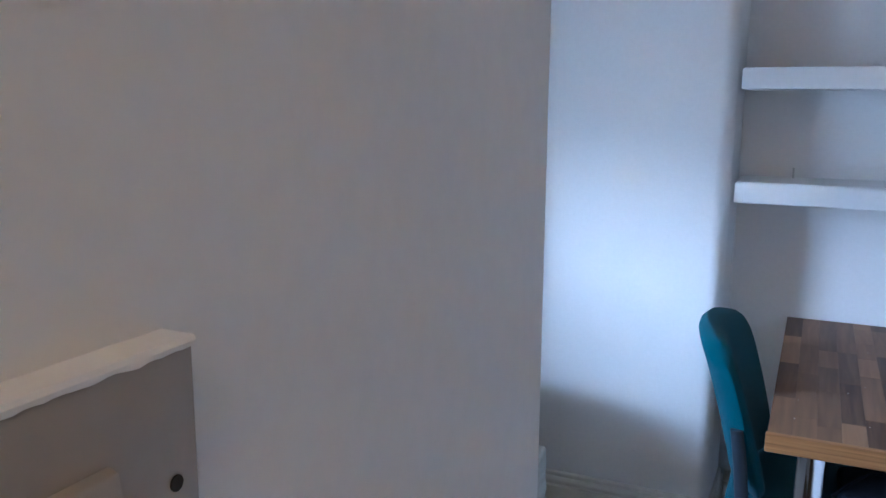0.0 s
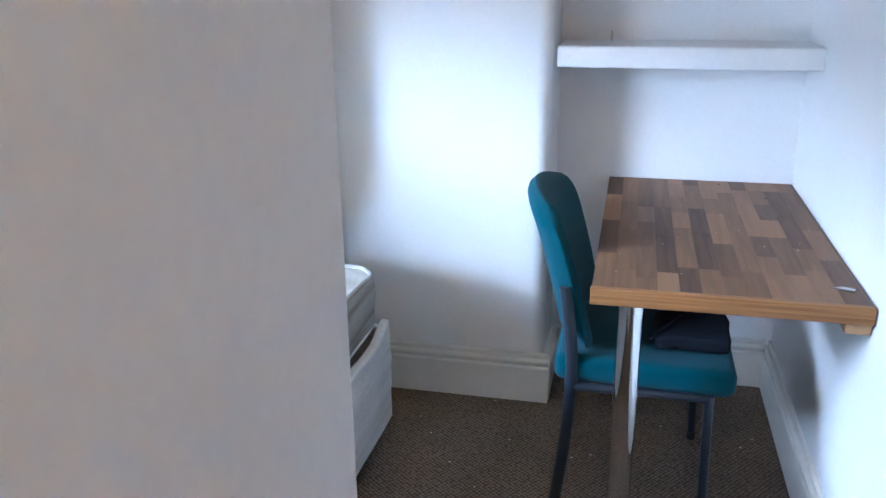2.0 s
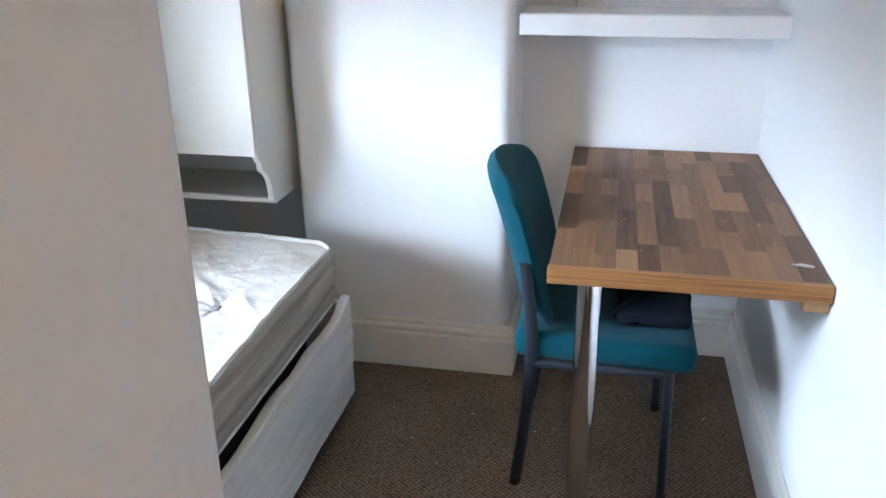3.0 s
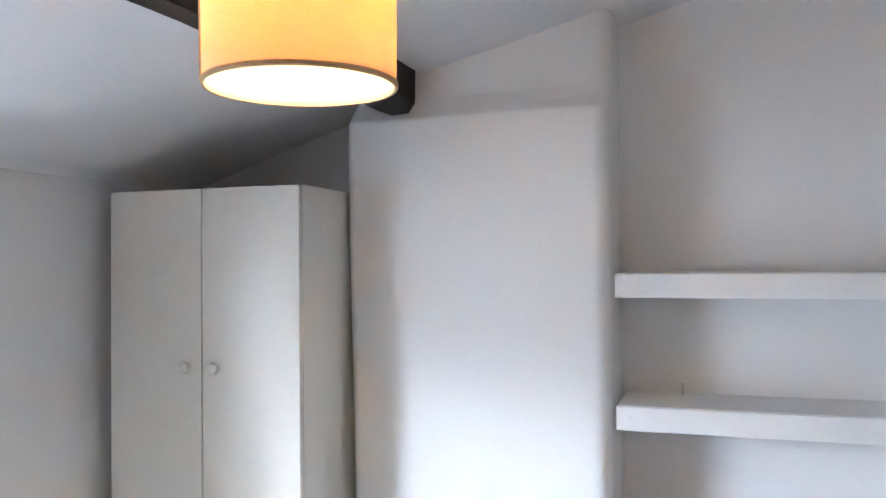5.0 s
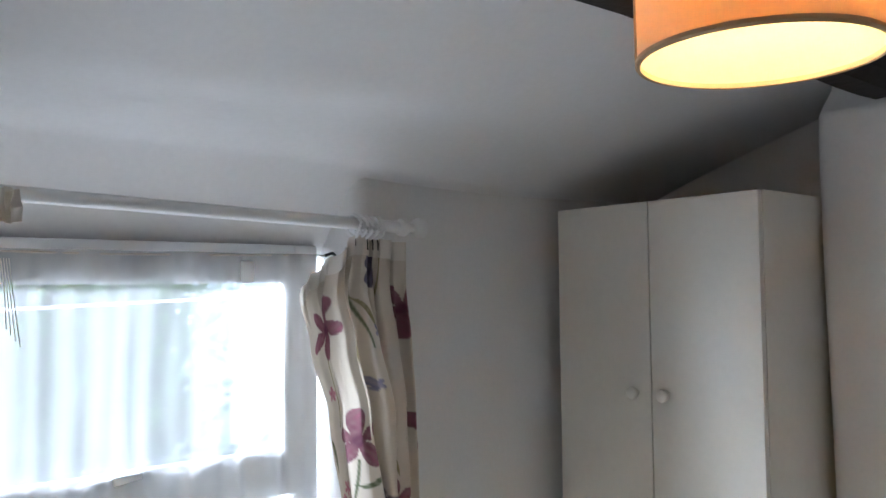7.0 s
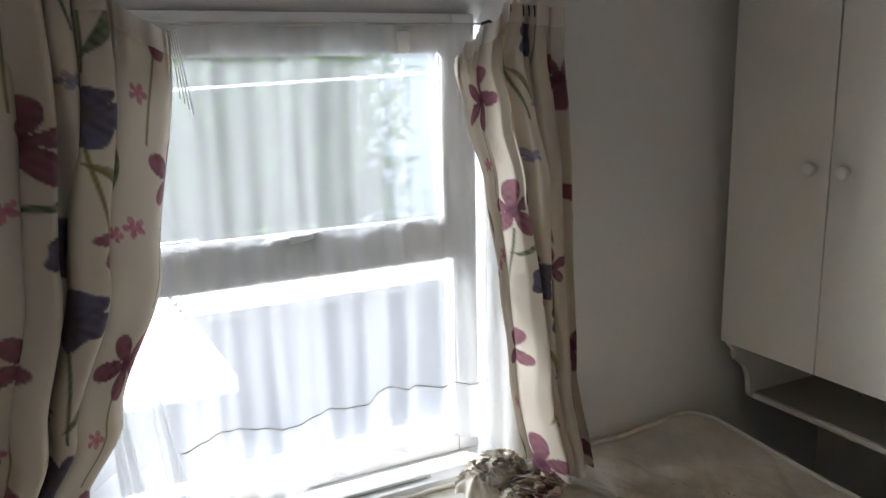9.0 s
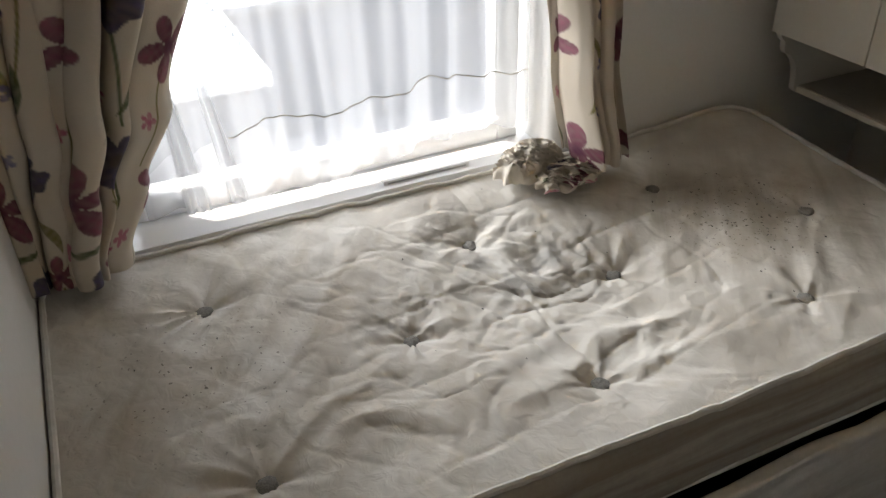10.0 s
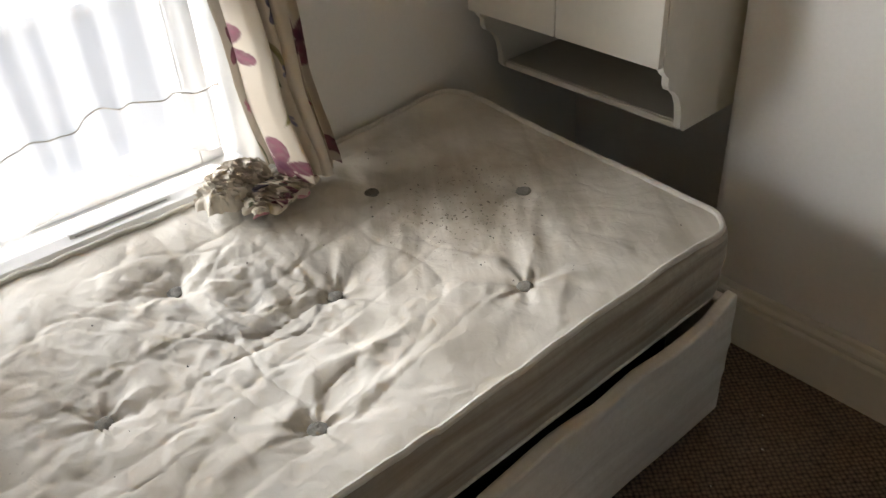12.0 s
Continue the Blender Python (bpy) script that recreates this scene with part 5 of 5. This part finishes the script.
def build_lamp():
    x, y, z, r, h = -0.314, -1.015, 1.829, 0.141, 0.20
    lamp = thing("pendant_lamp", "lit pendant lamp with a drum shade of orange-cream cloth", "lamp", (x, y, 2.15))
    part("shade", lathe([(r, 0.0), (r + 0.002, h), (r - 0.001, h), (r - 0.002, 0.0), (r, 0.0)], (x, y, z), 64, caps=False), M_SHADE, lamp)
    part("rim", lathe([(r + 0.001, -0.003), (r + 0.003, 0.0), (r + 0.0025, 0.005), (r - 0.004, 0.004), (r - 0.003, -0.002), (r + 0.001, -0.003)], (x, y, z), 64, caps=False), M_RIM, lamp, "dark stitched lower rim")
    part("rim", lathe([(r + 0.003, h - 0.004), (r + 0.0045, h), (r, h + 0.002), (r - 0.002, h - 0.003), (r + 0.003, h - 0.004)], (x, y, z), 64, caps=False), M_RIM, lamp)
    a = radians(208)
    c, s = math.cos(a), math.sin(a)
    part("seam", tube([(x + (r + 0.0015) * c, y + (r + 0.0015) * s, z + 0.003), (x + (r + 0.003) * c, y + (r + 0.003) * s, z + h)], 0.003, 6), M_RIM, lamp, "grey overlapping seam")
    for k in range(3):
        b = radians(30 + 120 * k)
        part("spider_arm", tube([(x, y, z + h - 0.03), (x + r * math.cos(b), y + r * math.sin(b), z + h - 0.006)], 0.0018, 6), M_STEEL, lamp)
    part("holder", lathe([(0.0, 0.0), (0.019, 0.0), (0.019, 0.04), (0.010, 0.055), (0.0, 0.056)], (x, y, z + 0.145), 18), M_PVC, lamp)
    part("bulb", lathe([(0.0, 0.0), (0.014, 0.003), (0.025, 0.013), (0.029, 0.028), (0.026, 0.045), (0.016, 0.062), (0.013, 0.075)], (x, y, z + 0.07), 20), M_BULB, lamp, "glowing warm bulb")
    top = ceiling_height(x, y)
    part("flex", tube([(x, y, z + 0.20), (x, y, top)], 0.0035, 8), M_PVC, lamp)
    part("ceiling_rose", lathe([(0.045, 0.0), (0.045, -0.012), (0.030, -0.026), (0.008, -0.030), (0.0, -0.030)], (x, y, top + 0.004), 24), M_PVC, lamp)


build_lamp()

# ---- small things ----


def build_small():
    strip = thing("plastic_strip", "grey-white plastic trim strip lying on the window sill", "trim strip", (-1.435, -1.2, SILL))
    part("strip", prism([(-1.445, SILL), (-1.425, SILL), (-1.428, SILL + 0.009), (-1.443, SILL + 0.007)], "y", -1.32, -1.09, 0.001), M_PVC, strip)
    part("slot", box(-1.4245, -1.4235, -1.31, -1.10, SILL + 0.0015, SILL + 0.005), M_SLOT, strip)
    for k in range(4):
        y = -1.630 + 0.004 * k
        part("thread", tube([(-1.285, y, 1.615), (-1.283, y + 0.006, 1.56), (-1.286, y + 0.010 + 0.003 * k, 1.50 - 0.010 * k)], 0.0008, 5), M_LINING, head_curtain, "loose cream thread")
    cloth("frayed_heading", M_LINING, head_curtain, 160, 14,
          lambda u, v: (-1.262 + 0.012 * math.sin(u * 75 + 3 * v) + 0.012 * v + 0.008 * noise.noise(Vector((u * 20, v * 3, 1))),
                        lerp(-1.87, -1.612, u) + 0.004 * math.sin(u * 140), lerp(1.728, 1.672, v) + 0.012 * noise.noise(Vector((u * 14, v * 2, 4)))),
          0.4, 0.06, "ruffled off-white heading, loose from its hooks")
    rng = random.Random(3)
    bm = bmesh.new()
    for _ in range(26):
        x, y, r = rng.uniform(-0.40, 0.72), rng.uniform(-1.2, 0.0), rng.uniform(0.0015, 0.0035)
        bmesh.ops.create_icosphere(bm, subdivisions=1, radius=r, matrix=Matrix.Translation((x, y, r * 0.6)) @ Matrix.Diagonal((1.6, 0.8, 0.6, 1)))
    ob = new("carpet_lint", mesh_of("carpet_lint", bm, M_PIPE))
    tagged(ob, "pale scraps of lint scattered on the carpet", "lint", kind="stuff")
    bm = bmesh.new()
    for _ in range(20):
        x, y, r = rng.uniform(0.22, 0.74), rng.uniform(-0.74, 0.2), rng.uniform(0.0006, 0.0016)
        bmesh.ops.create_icosphere(bm, subdivisions=1, radius=r, matrix=Matrix.Translation((x, y, DZ + r * 0.5)) @ Matrix.Diagonal((1.6, 1.0, 0.5, 1)))
    ob = new("desk_crumbs", mesh_of("desk_crumbs", bm, M_PIPE))
    tagged(ob, "pale crumbs on the wooden desk top", "crumbs", kind="stuff")
    bm = bmesh.new()
    for _ in range(70):
        x, y, r = rng.gauss(-0.95, 0.2), rng.gauss(-0.66, 0.12) if rng.random() < 0.6 else rng.uniform(-2.0, -0.4), rng.uniform(0.0008, 0.0022)
        x = min(-0.52, max(-1.33, x))
        bmesh.ops.create_icosphere(bm, subdivisions=1, radius=r, matrix=Matrix.Translation((x, y, mattress_top(x, y) + r * 0.4)) @ Matrix.Diagonal((1.5, 0.9, 0.6, 1)))
    ob = new("mattress_specks", mesh_of("mattress_specks", bm, M_BLACK))
    tagged(ob, "dark specks of dirt on the mattress", "dirt", kind="stuff")


build_small()

# ---- passage ceiling lamp ----


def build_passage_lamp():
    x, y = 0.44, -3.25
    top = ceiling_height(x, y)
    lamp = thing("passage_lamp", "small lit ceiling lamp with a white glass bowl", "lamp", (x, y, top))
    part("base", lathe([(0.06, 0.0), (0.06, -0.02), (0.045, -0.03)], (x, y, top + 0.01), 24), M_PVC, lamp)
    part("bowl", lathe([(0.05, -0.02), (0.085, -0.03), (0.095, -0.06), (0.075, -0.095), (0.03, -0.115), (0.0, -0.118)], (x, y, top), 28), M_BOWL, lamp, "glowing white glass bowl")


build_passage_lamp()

# ---- the door of the passage ----


def build_door():
    """A plain cream door, swung back against the wall of the passage."""
    door = thing("door_1", "cream painted wooden door standing open against the passage wall", "door", (0.725, -2.72, 0.0), kind="structure")
    x0, x1, y0, y1, h = 0.690, 0.728, -2.72, -1.98, 1.98
    part("leaf", box(x0 + 0.008, x1, y0, y1, 0.008, h, 0.003), M_TRIM, door)
    for name, za, zb in (("rail", 0.008, 0.20), ("rail", 0.90, 1.05), ("rail", h - 0.11, h)):
        part(name, box(x0, x0 + 0.010, y0 + 0.10, y1 - 0.10, za, zb, 0.003), M_TRIM, door)
    for ya, yb in ((y0, y0 + 0.0995), (y1 - 0.0995, y1)):
        part("stile", box(x0, x0 + 0.010, ya, yb, 0.008, h, 0.003), M_TRIM, door)
    plate = part("handle_plate", box(x0 - 0.004, x0 - 0.0005, y1 - 0.075, y1 - 0.035, 0.90, 1.05, 0.001), M_STEEL, door)
    part("handle", tube([(x0 - 0.004, y1 - 0.055, 1.0), (x0 - 0.045, y1 - 0.055, 1.0), (x0 - 0.050, y1 - 0.07, 1.0), (x0 - 0.048, y1 - 0.16, 0.998)], 0.008, 10), M_STEEL, plate, "steel lever handle")
    for z in (0.25, 1.0, 1.75):
        part("hinge", box(x1, X_RIGHT - 0.001, y0 + 0.002, y0 + 0.03, z - 0.04, z + 0.04, 0.002), M_STEEL, door)


build_door()

# ---- light switch on the partition ----


def build_switch():
    """A surface box whose top edge wears a ridge of wall paint."""
    x = X_HALL
    y0, y1, z0, z1 = -2.4967, -2.4107, 1.296, 1.382
    sw = thing("light_switch", "grey-cream plastic light switch box, painted along its top edge", "light switch", (x, -2.45, 1.336))
    part("back_box", box(x - 0.001, x + 0.005, y0, y1, z0, z1, 0.0008), M_PLASTIC, sw)
    part("face_plate", box(x + 0.0052, x + 0.010, y0, y1, z0, z1, 0.0008, 2), M_PLASTIC, sw)
    ridge = bmesh.new()
    rings = []
    for k in range(41):
        y = lerp(y0, y1 + 0.0008, k / 40)
        low = 0.0014 + 0.0016 * noise.noise(Vector((y * 160, 1, 2)))
        lift = 0.0012 + 0.0006 * noise.noise(Vector((y * 90, 5, 2)))
        rings.append([ridge.verts.new(p) for p in ((x - 0.001, y, z1), (x - 0.001, y, z1 + lift), (x + 0.0100, y, z1 + lift), (x + 0.0107, y, z1), (x + 0.0104, y, z1 - low), (x + 0.0099, y, z1 - low))])
    for p, q in zip(rings, rings[1:]):
        for k in range(6):
            ridge.faces.new((p[k], p[(k + 1) % 6], q[(k + 1) % 6], q[k]))
    ridge.faces.new(rings[0])
    ridge.faces.new(rings[-1][::-1])
    part("paint_ridge", ridge, M_WALL, sw, "smear of white wall paint")
    part("rocker", prism([(x + 0.010, 1.331), (x + 0.018, 1.333), (x + 0.013, 1.361), (x + 0.010, 1.362)], "y", -2.463, -2.437, 0.0006), M_PLASTIC, sw)
    for y in (-2.4202, -2.4872):
        part("screw", lathe([(0.0, 0.0103), (0.0020, 0.0104), (0.0021, 0.009)], (x, y + 0.002, 1.3496), 14, axis="x"), M_GAP, sw, "dark recessed screw")


build_switch()

# ---- outside ----
M_TAR = material("yard_concrete", (0.52, 0.51, 0.49), 0.85, grain=0.3, grain_scale=40, stain=0.4, stain_scale=0.5)
M_ROOFW = material("white_roof_sheet", (0.72, 0.75, 0.76), 0.4, stain=0.2, stain_scale=2)
M_HEDGE = material("hedge_leaf", (0.085, 0.19, 0.022), 0.8, grain=0.5, grain_scale=8, stain=0.5, stain_scale=2)
M_RENDER = material("pale_render", (0.62, 0.68, 0.70), 0.8, stain=0.2, stain_scale=0.6)
M_GREYBOX = material("grey_wall", (0.30, 0.30, 0.31), 0.8, stain=0.4, stain_scale=1.2)
M_DARKGLASS = material("far_window", (0.34, 0.42, 0.44), 0.15)
solo("ground", box(-900, 900, -900, 900, -2.9, -2.7), M_TAR, "grey concrete yard below the window", "ground", kind="structure", smooth=False)


def build_outside():
    shed = thing("shed", "low shed with a white sheet roof in the yard", "shed", (-5.6, -2.7, -2.7))
    part("roof", box(-7.2, -4.25, -4.6, -0.95, -0.24, -0.16, 0.01), M_ROOFW, shed)
    for k in range(14):
        part("fixing", lathe([(0.03, 0.0), (0.022, 0.025), (0.0, 0.03)], (-4.4 - 0.2 * k, -1.02, -0.16), 8), M_STEEL, shed)
    part("wall", box(-7.1, -4.35, -4.5, -1.05, -2.7, -0.24), M_GREYBOX, shed)
    garage = thing("garage", "grey flat-roofed garage in the yard", "garage", (-10.7, 1.5, -2.7))
    part("wall", box(-12.6, -8.8, -0.6, 3.6, -2.7, -1.15), M_GREYBOX, garage)
    part("roof", box(-12.7, -8.7, -0.7, 3.7, -1.15, -1.05, 0.02), M_TAR, garage)
    house = thing("house", "pale rendered house with two upper windows", "house", (-17, 6.0, -2.7))
    part("wall", box(-19, -15.5, 3.1, 10.5, -2.7, 3.4), M_RENDER, house)
    part("roof", prism([(2.9, 3.4), (10.7, 3.4), (6.8, 5.8)], "x", -19.2, -15.3), M_GREYBOX, house)
    for y in (3.5, 4.7, 6.4):
        for z in (-1.9, 0.35):
            w = part("window", box(-15.5, -15.44, y, y + 0.75, z, z + 1.2), M_PVC, house)
            part("pane", box(-15.44, -15.42, y + 0.08, y + 0.67, z + 0.08, z + 1.12), M_DARKGLASS, w)

    line = thing("washing_line", "white washing line stretched across the yard", "washing line", (-6.0, -0.5, 1.6))
    part("cord", tube([(-6.0, -3.2, 1.40), (-6.0, -0.82, 1.441), (-6.0, 0.85, 1.50), (-6.0, 3.0, 1.62)], 0.012, 6), M_PVC, line)
    for y, z in ((-3.2, 1.40), (3.0, 1.62)):
        part("post", lathe([(0.03, -2.7), (0.03, z + 0.06)], (-6.0, y, 0), 10), M_GREYBOX, line)


build_outside()


def build_hedge():
    rng = random.Random(4)
    verts, faces = [], []
    for _ in range(26000):
        u = rng.random()
        x = -13.6 + rng.gauss(0, 0.6)
        y = -8 + 11.6 * u + rng.gauss(0, 0.45)
        top = 4.3 + 0.8 * noise.noise(Vector((y * 0.5, 0, 1))) + 0.4 * noise.noise(Vector((y * 1.7, 3, 1)))
        z = -2.7 + (top + 2.7) * rng.random() ** 0.8
        s = rng.uniform(0.09, 0.22)
        d = Vector((rng.gauss(0, 1), rng.gauss(0, 1), rng.gauss(0, 1))).normalized()
        e = d.orthogonal().normalized()
        f = d.cross(e)
        c = Vector((x, y, z))
        k = len(verts)
        verts += [c - e * s, c + f * s * 0.5, c + e * s, c - f * s * 0.5]
        faces.append((k, k + 1, k + 2, k + 3))
    # dense dark middle of the hedge
    for k in range(60):
        ya, yb = -8 + 11.4 * k / 60, -8 + 11.4 * (k + 1) / 60
        ta, tb = [4.0 + 0.8 * noise.noise(Vector((q * 0.5, 0, 1))) for q in (ya, yb)]
        j = len(verts)
        verts += [Vector((-14.3, ya, -2.7)), Vector((-14.3, yb, -2.7)), Vector((-14.3 + 0.2 * noise.noise(Vector((yb, 1, 1))), yb, tb)), Vector((-14.3 + 0.2 * noise.noise(Vector((ya, 1, 1))), ya, ta))]
        faces.append((j, j + 1, j + 2, j + 3))
    me = bpy.data.meshes.new("hedge")
    me.from_pydata([tuple(v) for v in verts], [], faces)
    me.materials.append(M_HEDGE)
    tagged(new("hedge", me), "tall loose green hedge across the yard", "hedge", kind="stuff")


build_hedge()

# ---- staves of the worktop ----


def build_staves():
    rng = random.Random(11)
    rows = 12
    w = (DX1 - DX0) / rows
    shapes = {}
    for i in range(rows):
        y = DY0
        first = True
        while y < DY1 - 0.004:
            length = rng.choice((0.16, 0.20, 0.24, 0.28, 0.32)) * (rng.uniform(0.3, 1.0) if first else 1.0)
            length = round(length / 0.04) * 0.04 or 0.04
            first = False
            end = min(DY1, y + length)
            if DY1 - end < 0.05:
                end = DY1
            key = round(end - y, 4)
            if key not in shapes:
                shapes[key] = mesh_of("stave", box(0.0001, w - 0.0001, 0.0001, key - 0.0001, -0.0025, 0.0, 0.0002, 1), M_STAVE, False)
            ob = new("stave", shapes[key])
            ob.location = (DX0 + i * w, y, DZ)
            ob.parent = DESK_TOP
            y = end


build_staves()
